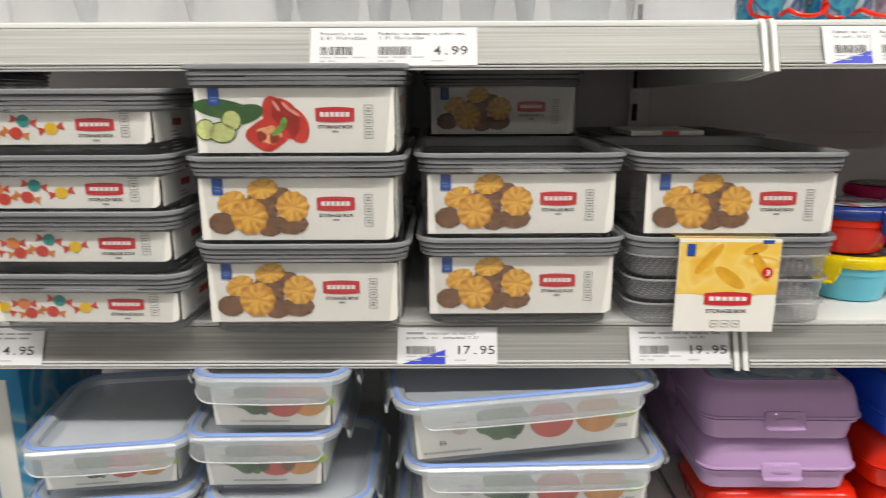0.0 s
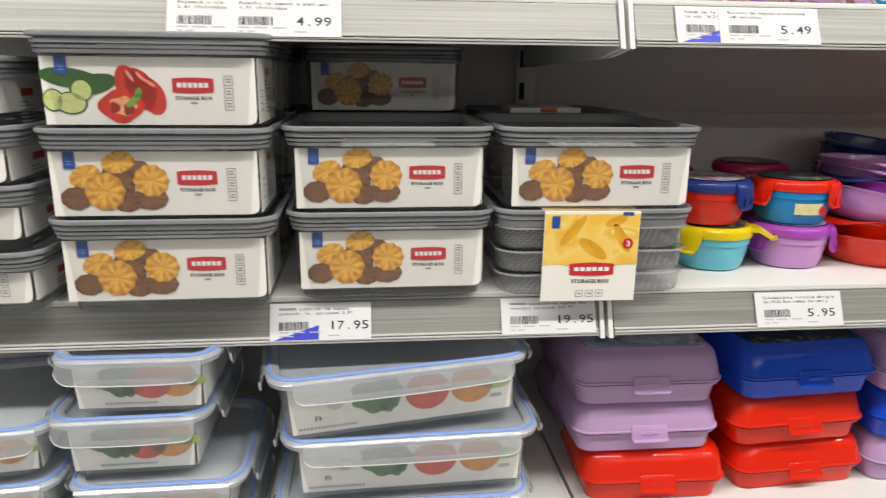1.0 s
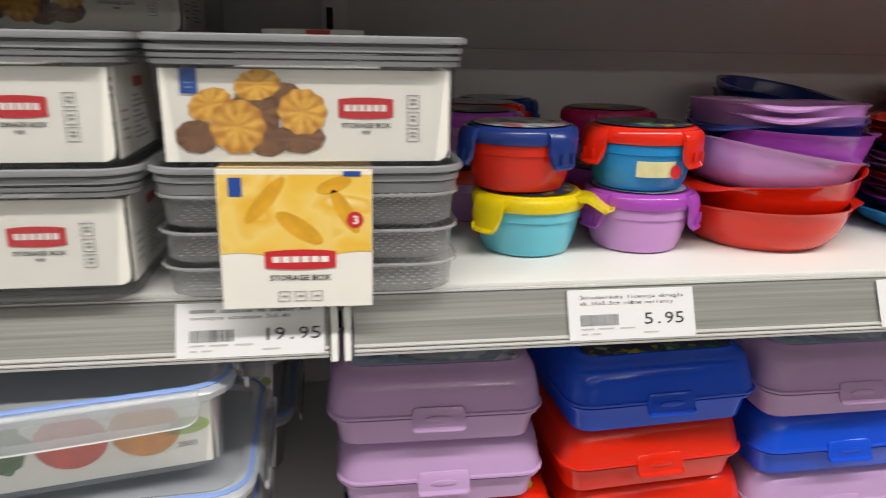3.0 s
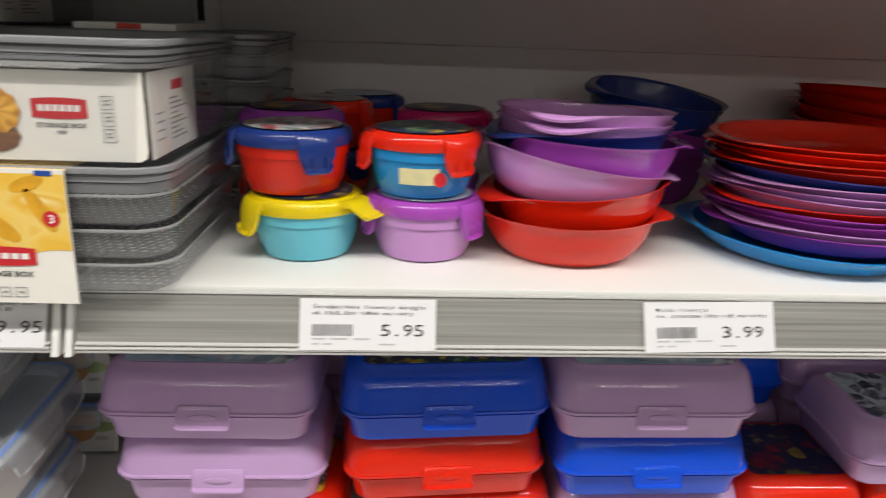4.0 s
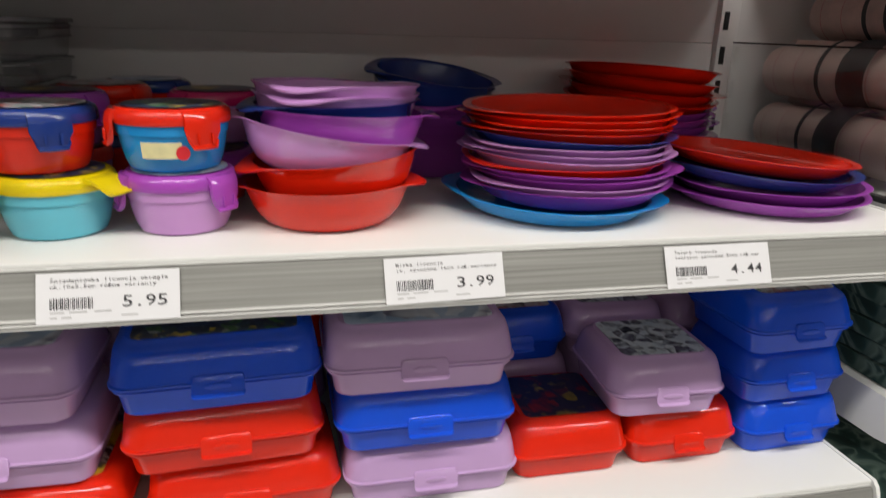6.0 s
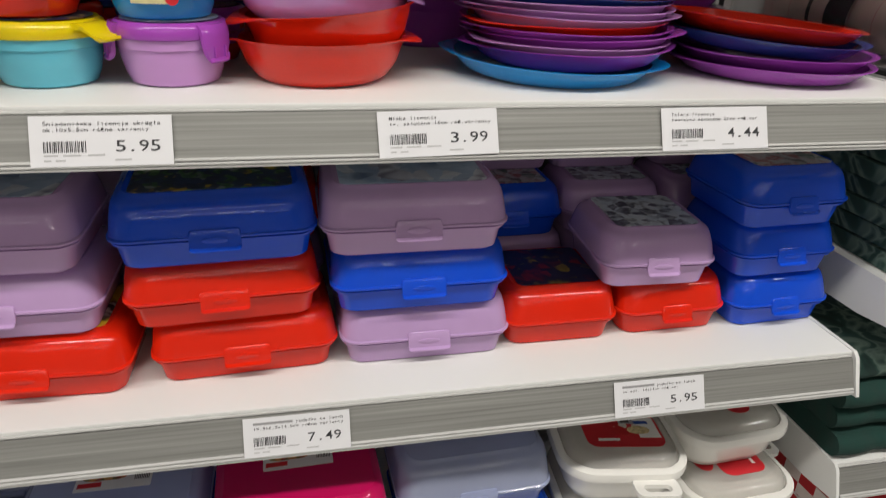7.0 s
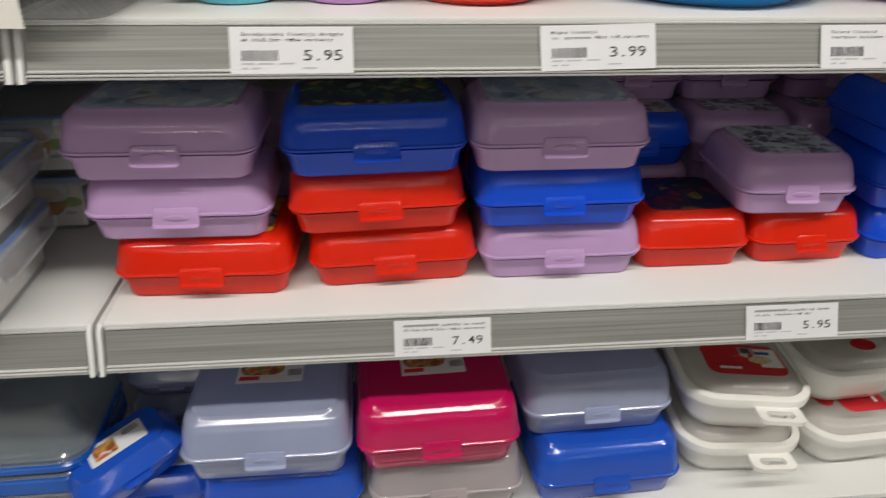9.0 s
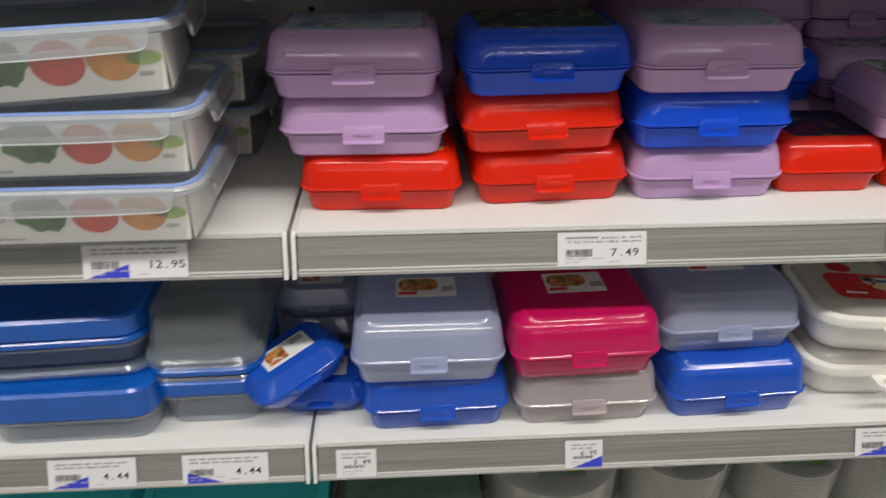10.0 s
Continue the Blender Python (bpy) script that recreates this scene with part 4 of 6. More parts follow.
for k, z in enumerate((0.0, 0.0605, 0.1140, 0.1740)):
    put_storage("sweets", pose(-0.664 - 0.006 * (k - 1), -0.034 + D2 + 0.004 * (k % 2), Z_M + z, 0, 0, -1.5 + 0.8 * k), 0.0640)
for k in range(3):
    put_storage("biscuits", pose(-0.885, -0.03 + D2, Z_M + HB * k, 0, 0, 0))


def tier_box(m, sleeve=True):
    """Three shallow clear trays under one smoky lid, with a yellow card sleeve that hangs over the front."""
    w, d = 0.214, 0.228
    bx = thing("tier_box", m, "clear three-tier plastic storage box with smoky lid" + (" and yellow card sleeve" if sleeve else ""), "storage box", "tiered storage boxes")
    for k in range(3):
        z = 0.0005 + 0.0248 * k
        bm = bmesh.new()
        loft(bm, [rrect(w - 0.026, d - 0.026, 0.020, z), rrect(w - 0.016, d - 0.016, 0.022, z + 0.003), rrect(w - 0.012, d - 0.012, 0.024, z + 0.0215), rrect(w - 0.007, d - 0.007, 0.026, z + 0.0225), rrect(w - 0.007, d - 0.007, 0.026, z + 0.0240)], True, False)
        tray = part("tray", bm, TRAY, bx, "shallow clear tray")
        part("tray_edge", loft(bmesh.new(), [rrect(w - 0.0075, d - 0.0075, 0.026, z + 0.0218), rrect(w - 0.0055, d - 0.0055, 0.026, z + 0.0224), rrect(w - 0.0055, d - 0.0055, 0.026, z + 0.0236), rrect(w - 0.0075, d - 0.0075, 0.026, z + 0.0244)], False, False), TRAY_EDGE, tray)
        bm = bmesh.new()
        for i in range(24):
            for j in range(15):
                x, y = -0.089 + 0.0077 * i + 0.0038 * (j % 2), -0.095 + 0.0072 * j
                bmesh.ops.create_circle(bm, cap_ends=True, radius=0.0015, segments=6, matrix=Matrix.Translation((x, y, z + 0.0042)))
        part("drip_dots", bm, solid("pale_dots", (0.70, 0.72, 0.74), 0.3), tray)
    h = 0.0935
    bm = bmesh.new()
    loft(bm, [rrect(w - 0.006, d - 0.006, 0.024, h - 0.0050), rrect(w - 0.001, d - 0.001, 0.026, h - 0.0046), rrect(w, d, 0.026, h - 0.0036), rrect(w - 0.0006, d - 0.0006, 0.026, h - 0.0010), rrect(w - 0.003, d - 0.003, 0.025, h), rrect(w - 0.010, d - 0.010, 0.023, h - 0.0004), rrect(w - 0.0135, d - 0.0135, 0.022, h - 0.0020), rrect(w - 0.017, d - 0.017, 0.021, h - 0.0108), rrect(w - 0.019, d - 0.019, 0.020, h - 0.0108), rrect(w - 0.0145, d - 0.0145, 0.021, h - 0.0050)], True, True, True)
    lid = part("lid", bm, GREY_RIM, bx, "smoky grey lid")
    # shade under the flange is coloured into the groove here as well
    for name, zt, zb, out, mat in (("groove", h - 0.0050, h - 0.0066, 0.0100, GROOVE_SHADE), ("ring", h - 0.0066, h - 0.0110, 0.0062, GREY_RIM), ("skirt", h - 0.0112, h - 0.0190, 0.0085, RIM_DARK)):
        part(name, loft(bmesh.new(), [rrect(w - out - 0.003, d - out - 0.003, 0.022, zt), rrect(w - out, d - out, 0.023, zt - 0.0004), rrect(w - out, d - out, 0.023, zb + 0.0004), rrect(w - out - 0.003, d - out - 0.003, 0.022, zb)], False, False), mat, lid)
    part("lid_top", loft(bmesh.new(), [rrect(w - 0.0180, d - 0.0180, 0.020, h - 0.0122), rrect(w - 0.0185, d - 0.0185, 0.020, h - 0.0110)], False), SMOKE, lid)
    return bx


def yellow_sleeve(m):
    """The folded card that hangs over the tier box: cheese picture above, plain cream below."""
    sl = thing("card_sleeve", m, "yellow and cream card sleeve hung over a clear box", "card sleeve")
    w, h = 0.1, 0.095
    part("front", block(bmesh.new(), 0, w, -0.0008, 0.0, 0, h), CARD, sl)
    part("fold", block(bmesh.new(), 0.0, w, 0.0, 0.115, h - 0.0008, h), solid("yellow_card", (0.78, 0.55, 0.20), 0.45), sl)
    bm = bmesh.new()
    pts = [(0.0005, -0.0011, 0.0395)]
    for k in range(21):
        a = k / 20
        pts.append((0.0005 + 0.099 * a, -0.0011, 0.0385 + 0.0022 * math.sin(9 * a) - 0.003 * math.sin(3 * a)))
    pts += [(w - 0.0005, -0.0011, h - 0.003), (0.0005, -0.0011, h - 0.003)]
    sheet(bm, pts)
    part("cheese_picture", bm, STICKER["cheese"], sl, "yellow cheese picture")
    curl = solid("cheese_shade_print", (0.70, 0.36, 0.02), 0.4, 0, 0.2, 60.0)
    for cx, cz, r, s, rot in ((0.052, 0.056, 0.018, 0.35, 35), (0.03, 0.075, 0.02, 0.25, -50), (0.082, 0.067, 0.017, 0.3, 60), (0.075, 0.085, 0.012, 0.4, -20)):
        part("cheese_curl", disc_xz(r, 28, 0.0, 2, s), curl, sl, "", pose(cx, -0.0013, cz, 0, rot, 0))
    part("red_dot", disc_xz(0.0056, 24), PRINT_RED, sl, "red round mark", pose(0.0885, -0.0016, 0.0615))
    part("wording", wording("3", 0.0036, 0.006, PRINT_WHITE), None, sl, "", pose(0.0872, -0.0019, 0.0585))
    part("blue_flag", rect_xz(bmesh.new(), 0, 0.0085, 0, 0.0125, 0), PRINT_BLUE, sl, "", pose(0.0075, -0.0014, h - 0.0175))
    part("blue_flag", rect_xz(bmesh.new(), 0, 0.0115, 0, 0.0035, 0), PRINT_BLUE, sl, "", pose(0.081, -0.0014, h - 0.0042))
    bm = bmesh.new()
    pts = [(0.047 * k / 8, 0, -0.0012 * (1 - ((k - 4) / 4) ** 2)) for k in range(9)] + [(0.047 * k / 8, 0, 0.0115 + 0.0014 * (1 - ((k - 4) / 4) ** 2)) for k in range(8, -1, -1)]
    part("logo_plate", sheet(bm, pts), PRINT_RED, sl, "plain red logo plate", pose(0.0285, -0.0015, 0.0285))
    bm = bmesh.new()
    for k in range(6):
        rect_xz(bm, 0.005 + 0.0064 * k, 0.005 + 0.0064 * k + 0.005, 0.004, 0.0082, 0)
    part("logo_bars", bm, PRINT_WHITE, sl, "", pose(0.0285, -0.0018, 0.0285))
    part("wording", wording("STORAGE BOX", 0.0405, 0.004, INK), None, sl, "", pose(0.0315, -0.0013, 0.0195))
    bm = bmesh.new()
    for k in range(3):
        b = 0.0108 * k
        for a0, a1, c0, c1 in ((0, 0.008, 0, 0.0006), (0, 0.008, 0.0068, 0.0074), (0, 0.0006, 0, 0.0074), (0.0074, 0.008, 0, 0.0074), (0.0022, 0.006, 0.003, 0.0044)):
            rect_xz(bm, b + a0, b + a1, c0, c1, 0)
    part("care_icons", bm, INK_GREY, sl, "", pose(0.0365, -0.0013, 0.0045))
    return sl


tier_box(pose(-0.018, -0.008 + 0.114, Z_M, 0, 0, -0.3))
yellow_sleeve(pose(-0.078, -0.0105, Z_M - 0.002, 0, 0.6, 0))
for k in range(2):
    bb = tier_box(pose(0.006, 0.226 + 0.114, Z_M + 0.0830 * k, 0, 0, 1.0), False)
part("top_card", block(bmesh.new(), -0.075, 0.02, -0.108, 0.0, 0.0936, 0.1000, 0.001), CARD, bb, "white card band across the lid")
part("card_print", rect_xz(bmesh.new(), -0.035, -0.012, 0.0945, 0.0995, -0.1084), solid("pepper_red_print", (0.60, 0.035, 0.02), 0.3), bb)

# ---- clip-top food boxes ----


def clip_box(m, w, d, h, note=""):
    """A frosted box with a blue-sealed lid and a long clip flap on each side, its front towards -y."""
    bx = thing("clip_box", m, "frosted food box with blue-sealed clip lid" + (note or " and vegetable card"), "food box", "clip-top food boxes")
    hb = h - 0.012
    bm = bmesh.new()
    loft(bm, [rrect(w - 0.046, d - 0.046, 0.018, 0.0), rrect(w - 0.038, d - 0.038, 0.022, 0.003), rrect(w - 0.028, d - 0.028, 0.026, hb - 0.006), rrect(w - 0.022, d - 0.022, 0.028, hb - 0.005), rrect(w - 0.020, d - 0.020, 0.028, hb), rrect(w - 0.024, d - 0.024, 0.026, hb)], True, False)
    part("tub", bm, FROST, bx, "frosted translucent tub")
    bm = bmesh.new()
    loft(bm, [rrect(w - 0.008, d - 0.008, 0.030, hb + 0.001), rrect(w - 0.006, d - 0.006, 0.030, hb + 0.006), rrect(w - 0.012, d - 0.012, 0.028, hb + 0.010), rrect(w - 0.022, d - 0.022, 0.026, hb + 0.0115), rrect(w - 0.034, d - 0.034, 0.022, hb + 0.0085), rrect(w - 0.036, d - 0.036, 0.021, hb + 0.003)], False)
    lid = part("lid", bm, FROST_LID, bx, "frosted lid")
    bm = bmesh.new()
    loft(bm, [rrect(w - 0.0125, d - 0.0125, 0.028, hb + 0.0090), rrect(w - 0.0120, d - 0.0120, 0.028, hb + 0.0108), rrect(w - 0.0150, d - 0.0150, 0.027, hb + 0.0122), rrect(w - 0.0185, d - 0.0185, 0.025, hb + 0.0124), rrect(w - 0.0200, d - 0.0200, 0.025, hb + 0.0105)], True, True, True)
    part("seal", bm, SEAL_BLUE, lid, "blue silicone seal ring")
    for length, dist, yaw in ((w * 0.80, d / 2, 0), (d * 0.66, w / 2, 90), (w * 0.80, d / 2, 180), (d * 0.66, w / 2, 270)):
        fh, y, r = 0.0255, -dist, 0.013
        secs, edge = [], []
        n = 7
        xs = [(-length / 2 + r * (1 - math.cos(math.pi / 2 * k / n)), r * (1 - math.sin(math.pi / 2 * k / n))) for k in range(n + 1)]
        xs += [(x, 0.0) for x in (-length * 0.2, 0.0, length * 0.2)] + [(-x, c) for x, c in reversed(xs)]
        for x, cut in xs:
            low = hb + 0.0105 - fh + cut + 0.0025 * (2 * x / length) ** 2
            secs.append([Vector((x, yy, zz)) for yy, zz in ((y + 0.006, hb + 0.0100), (y + 0.0015, hb + 0.0112), (y - 0.0012, hb + 0.0088), (y - 0.0030, hb - 0.002), (y - 0.0042, low), (y - 0.0030, low), (y - 0.0016, hb - 0.002), (y + 0.0010, hb + 0.0080))])
            edge.append([Vector((x, y - 0.0036 + dy, low + dz)) for dy, dz in ((-0.0012, 0), (0, -0.0009), (0.0012, 0), (0, 0.0009))])
        fl = part("clip", loft(bmesh.new(), secs), FROST_CLIP, bx, "", pose(0, 0, 0, 0, 0, yaw))
        part("clip_edge", loft(bmesh.new(), edge), FROST_EDGE, fl)
        a = length / 2 - 0.020
        part("clip_rib", loft(bmesh.new(), [[Vector((x, y - 0.0040 + dy, hb + 0.0010 - fh * 0.45 + dz)) for dy, dz in ((0, -0.0030), (-0.0007, 0), (0, 0.0030), (0.001, 0))] for x in (-a, -a + 0.002, a - 0.002, a)]), FROST_CLIP, fl)
    # vegetable card behind the front wall
    y = -d / 2 + 0.021
    cw, z0, z1 = w - 0.052, 0.006, hb - 0.003
    bm = bmesh.new()
    loft(bm, [[Vector((x, yy, z)) for x, z in ((-cw / 2, z0), (cw / 2, z0), (cw / 2 + 0.003, z1), (-cw / 2 - 0.003, z1))] for yy in (y, y + 0.0006)])
    card = part("card", bm, CARD, bx, "white card with printed vegetables")
    ch = z1 - z0
    cs = ch / 0.06
    if not note:
        part("side_card", block(bmesh.new(), cw / 2 + 0.003, cw / 2 + 0.0036, y + 0.002, d / 2 - 0.03, z0, z1), CARD, bx)
    if w < 0.2:
        part("top_card", block(bmesh.new(), -cw / 2, cw / 2, y + 0.002, d / 2 - 0.035, z1 + 0.0002, z1 + 0.0008), CARD, bx)

    def veg(nm, r, sq, x, z, mat, lobes=0.0, n=5):
        part(nm, disc_xz(r * cs * 1.2, 30, lobes, n, sq), mat, card, "", pose(x * cw, y - 0.0006, z0 + z * ch))

    GREENS = patches("lettuce_print", ((0.03, 0.10, 0.03), (0.06, 0.17, 0.04), (0.10, 0.24, 0.07), (0.03, 0.09, 0.03)), 130.0)
    veg("lettuce", 0.026, 0.75, -0.12, 0.66, GREENS, 0.08, 7)
    veg("herb", 0.009, 0.8, -0.08, 0.40, GREENS, 0.14, 5)
    veg("tomato", 0.0225, 0.88, 0.105, 0.60, solid("tomato_print", (0.60, 0.05, 0.02), 0.4, 0, 0.2, 80.0))
    veg("orange", 0.0225, 0.92, 0.315, 0.64, solid("orange_pepper_print", (0.66, 0.26, 0.03), 0.4, 0, 0.2, 80.0))
    veg("garlic", 0.0085, 0.8, -0.31, 0.58, solid("garlic_print", (0.62, 0.50, 0.45), 0.4))
    veg("leek", 0.016, 0.4, 0.43, 0.6, solid("leek_print", (0.35, 0.48, 0.12), 0.4, 0, 0.3, 90.0))
    bm = bmesh.new()
    for k in range(2):
        rect_xz(bm, 0.0042 * k, 0.0042 * k + 0.0012, 0, 0.0062 * cs, 0)
        rect_xz(bm, 0.0042 * k, 0.0042 * k + 0.0034, 0.0024 * cs, 0.0036 * cs, 0)
    rect_xz(bm, 0.0002, 0.0034, 0.0052 * cs, 0.0063 * cs, 0)
    part("logo_mark", bm, INK, card, "plain dark logo mark", pose(-0.02 if w < 0.2 else -cw * 0.40, y - 0.0006, z0 + ch * 0.24))
    bm = bmesh.new()
    n = 16
    for k in range(n):
        rect_xz(bm, 0.0042 * cs * k, 0.0042 * cs * k + 0.0026 * cs, 0, 0.003 * cs, 0)
    part("printed_bar", bm, INK_GREY, card, "", pose(-cw * 0.28 if w < 0.2 else -cw * 0.47, y - 0.0006, z0 + ch * 0.08))
    if w > 0.2:
        part("wording", wording("2800", 0.014, 0.0048, INK_GREY), None, card, "", pose(cw * 0.40, y - 0.0006, z0 + ch * 0.28))
    return bx


# the wide stack, its top box turned askew
GW, GD, GH = 0.291, 0.205, 0.0758
clip_box(pose(-0.220, 0.078, Z_L, 0, 0, 0.5), GW, GD, GH)
clip_box(pose(-0.213, 0.082, Z_L + GH, 0, 0, 2.0), GW, GD, GH)
clip_box(pose(-0.229, 0.082, Z_L + 2 * GH + 0.003, 0, -1.6, 8.0), GW, GD, GH)
for k in range(2):
    clip_box(pose(-0.20, 0.32, Z_L + GH * k, 0, 0, 1), GW, GD, GH, note=" at the back")
# the narrow stacks
FW, FD, FH = 0.172, 0.205, 0.0665
for x, yaw, yy, z, wide, hh in ((-0.480, 0, 0.070, 0.0, 0.19, 0.0575), (-0.478, 0.5, 0.070, 0.0577, 0.19, 0.0575), (-0.503, 1.0, 0.078, 0.1154, FW, 0.0725), (-0.487, -0.5, 0.072, 0.1882, FW, 0.0675)):
    clip_box(pose(x, yy, Z_L + z, 0, 0, yaw), wide, FD, hh)
for k, (x, yaw) in enumerate(((-0.672, 2), (-0.668, 5), (-0.672, 8.0))):
    clip_box(pose(x, 0.066, Z_L + 0.0607 * k, 0, 0, yaw), 0.182, FD, 0.0605)
for k in range(3):
    clip_box(pose(-0.60, 0.31, Z_L + FH * k, 0, 0, 3), 0.19, FD, FH, note=" at the back")
BLUE_CARTON = patches("blue_carton_print", ((0.02, 0.20, 0.42), (0.03, 0.28, 0.5), (0.25, 0.4, 0.5), (0.02, 0.22, 0.45)), 14.0, seed=8.0)
for x, y0, hh, yaw in ((-0.815, 0.06, 0.235, 0), (-0.872, 0.03, 0.24, 2), (-0.93, 0.05, 0.235, -1)):
    c = thing("carton", pose(x, y0 + 0.09, Z_L, 0, 0, yaw), "upright blue printed carton", "carton", "blue cartons")
    part("box", block(bmesh.new(), -0.022, 0.022, -0.09, 0.09, 0, hh, 0.001), BLUE_CARTON, c)
    part("spine", block(bmesh.new(), -0.020, 0.006, -0.0908, -0.0902, 0.03, hh - 0.02), CARD, c, "white spine panel")

# ---- round snack boxes ----


def round_box(m, body, lid_color, sticker, clips=((190, 0), (308, 0)), tag=False):
    bx = thing("snack_box", m @ Matrix.Diagonal((1, 1, 1.065, 1)), "small round %s snack box with %s clip lid" % ({"teal": "turquoise", "mauve": "lilac", "sky": "sky blue"}.get(body, body), lid_color), "snack box", "round snack boxes")
    bm = bmesh.new()
    loft(bm, [circle(0.034, 0.0), circle(0.0375, 0.0018), circle(0.041, 0.010), circle(0.0438, 0.022), circle(0.0448, 0.0295), circle(0.0462, 0.0300), circle(0.0468, 0.0375), circle(0.044, 0.0378), circle(0.042, 0.02), circle(0.034, 0.003)])
    part("bowl", bm, COLORS[body], bx)
    bm = bmesh.new()
    loft(bm, [circle(0.043, 0.0375), circle(0.0485, 0.0380), circle(0.0492, 0.0395), circle(0.0490, 0.0455), circle(0.0475, 0.0485), circle(0.044, 0.0505), circle(0.0425, 0.0500), circle(0.030, 0.0512), circle(0.012, 0.0518)])
    lid = part("lid", bm, COLORS[lid_color], bx)
    part("sticker", loft(bmesh.new(), [circle(0.0405, 0.0514), circle(0.030, 0.0519), circle(0.012, 0.0524), circle(0.002, 0.0525)], False), STICKER[sticker], lid, "round printed picture sticker")
    for ang, flare in clips:
        bm = bmesh.new()
        f = radians(flare)
        prof0 = [(0.0450, 0.0490), (0.0500, 0.0490), (0.0530, 0.0460), (0.0545, 0.0400), (0.0540, 0.0300), (0.0535, 0.0240), (0.0560, 0.0215), (0.0548, 0.0200), (0.0510, 0.0225), (0.0515, 0.0320), (0.0515, 0.0390), (0.0485, 0.0420)]
        prof = []
        for r, z in prof0:
            dr, dz = r - 0.050, z - 0.047
            if dz < 0:
                dr, dz = dr * math.cos(f) - dz * math.sin(f), dr * math.sin(f) + dz * math.cos(f)
            prof.append((0.050 + dr, 0.047 + dz))
        secs = []
        for t, k in ((-0.0155, 0.85), (-0.013, 1.0), (-0.006, 1.0), (0.006, 1.0), (0.013, 1.0), (0.0155, 0.85)):
            bend = 0.8 * t * t / 0.05
            secs.append([Vector((r - bend, t * (1.0 if z > 0.028 else 0.82), 0.049 + (z - 0.049) * k)) for r, z in prof])
        loft(bm, secs)
        cl = part("clip", bm, COLORS[lid_color], bx, "", pose(0, 0, 0, 0, 0, ang))
        if flare < 10:
            bm = bmesh.new()
            for s in (-0.006, 0.006):
                block(bm, 0.0538, 0.0556, s - 0.0012, s + 0.0012, 0.024, 0.033, 0.0005)
            part("clip_rib", bm, COLORS[lid_color], cl)
    if tag:
        bm = bmesh.new()
        secs = []
        for k in range(9):
            a = radians(244 + 5.2 * k)
            secs.append([Vector((math.cos(a) * 0.0446, math.sin(a) * 0.0446, 0.013)), Vector((math.cos(a) * 0.0458, math.sin(a) * 0.0458, 0.0255)), Vector((math.cos(a) * 0.0450, math.sin(a) * 0.0450, 0.0255)), Vector((math.cos(a) * 0.0438, math.sin(a) * 0.0438, 0.013))])
        loft(bm, secs)
        lb = part("label", bm, solid("pale_yellow_label", (0.72, 0.66, 0.36), 0.4, 0, 0.15, 60.0), bx, "pale yellow label with red dot")
        a = radians(286)
        part("red_dot", disc_xz(0.0055, 20), PRINT_RED, lb, "", Matrix.Translation((math.cos(a) * 0.0466, math.sin(a) * 0.0466, 0.0175)) @ pose(0, 0, 0, -6, 0, 286 - 270))
    return bx


round_box(pose(0.1635, 0.112, Z_M, 0, 0, 0), "teal", "yellow", "comic", ((216, 12), (330, 62)))
round_box(pose(0.2655, 0.114, Z_M, 0, 0, 0), "mauve", "purple", "ice", ((200, 4), (322, 2)))
round_box(pose(0.1545, 0.112, Z_M + 0.0553, 0, 0, 0), "red", "navy", "snow_red", ((192, 3), (300, 0)))
round_box(pose(0.2630, 0.112, Z_M + 0.0553, 0, 0, 0), "sky", "red", "comic", ((196, 3), (306, 0)), True)
for x, y, k, b, l, st in ((0.135, 0.235, 0, "mauve", "red", "comic"), (0.135, 0.235, 1, "mauve", "purple", "web"), (0.165, 0.345, 0, "red", "navy", "ice"), (0.160, 0.325, 1, "red", "red", "snow_red"), (0.275, 0.225, 0, "red", "purple", "web"), (0.288, 0.262, 1, "mauve", "crimson", "web"), (0.275, 0.37, 0, "red", "navy", "ice"), (0.195, 0.395, 1, "red", "navy", "ice")):
    round_box(pose(x, y, Z_M + 0.0553 * k, 0, 0, 30 * k), b, l, st)

# ---- bowls and plates ----


def bowl(m, color, rad=0.078, h=0.045, ears=0.014, at=(0.05, math.pi + 0.05), note=""):
    bw = thing("bowl", m, "%s plastic bowl with two rim handles, stacked%s" % (color, note), "bowl", "stacked bowls")
    bm = bmesh.new()
    n = 56
    kw = dict(n=n, at=at)
    loft(bm, [circle(rad * 0.66, 0.0, n), circle(rad * 0.72, 0.0012, n), circle(rad * 0.80, h * 0.16, n), circle(rad * 0.885, h * 0.42, n), circle(rad * 0.935, h * 0.70, n), circle(rad * 0.965, h * 0.92, **kw, ear=ears * 0.12), circle(rad, h * 0.975, **kw, ear=ears, lift=-0.006),
              circle(rad * 1.006, h, **kw, ear=ears, lift=-0.005), circle(rad * 0.99, h, **kw, ear=ears * 0.7, lift=-0.002), circle(rad * 0.94, h * 0.94, n), circle(rad * 0.90, h * 0.62, n), circle(rad * 0.80, h * 0.24, n), circle(rad * 0.70, 0.004, n)])
    part("shell", bm, COLORS[color], bw)
    return bw


BX, BY = 0.396, 0.128
bowl(pose(BX, BY, Z_M, 0, -1, -10), "red", 0.080, 0.040)
bowl(pose(BX + 0.010, BY + 0.004, Z_M + 0.0225, 0, -5.5, 12), "red", 0.080, 0.043)
bowl(pose(BX - 0.004, BY + 0.006, Z_M + 0.0470, 0, 9, -8), "mauve", 0.082, 0.042)
bowl(pose(BX + 0.012, BY + 0.008, Z_M + 0.0610, 0, 2.0, -5), "purple", 0.081, 0.044)
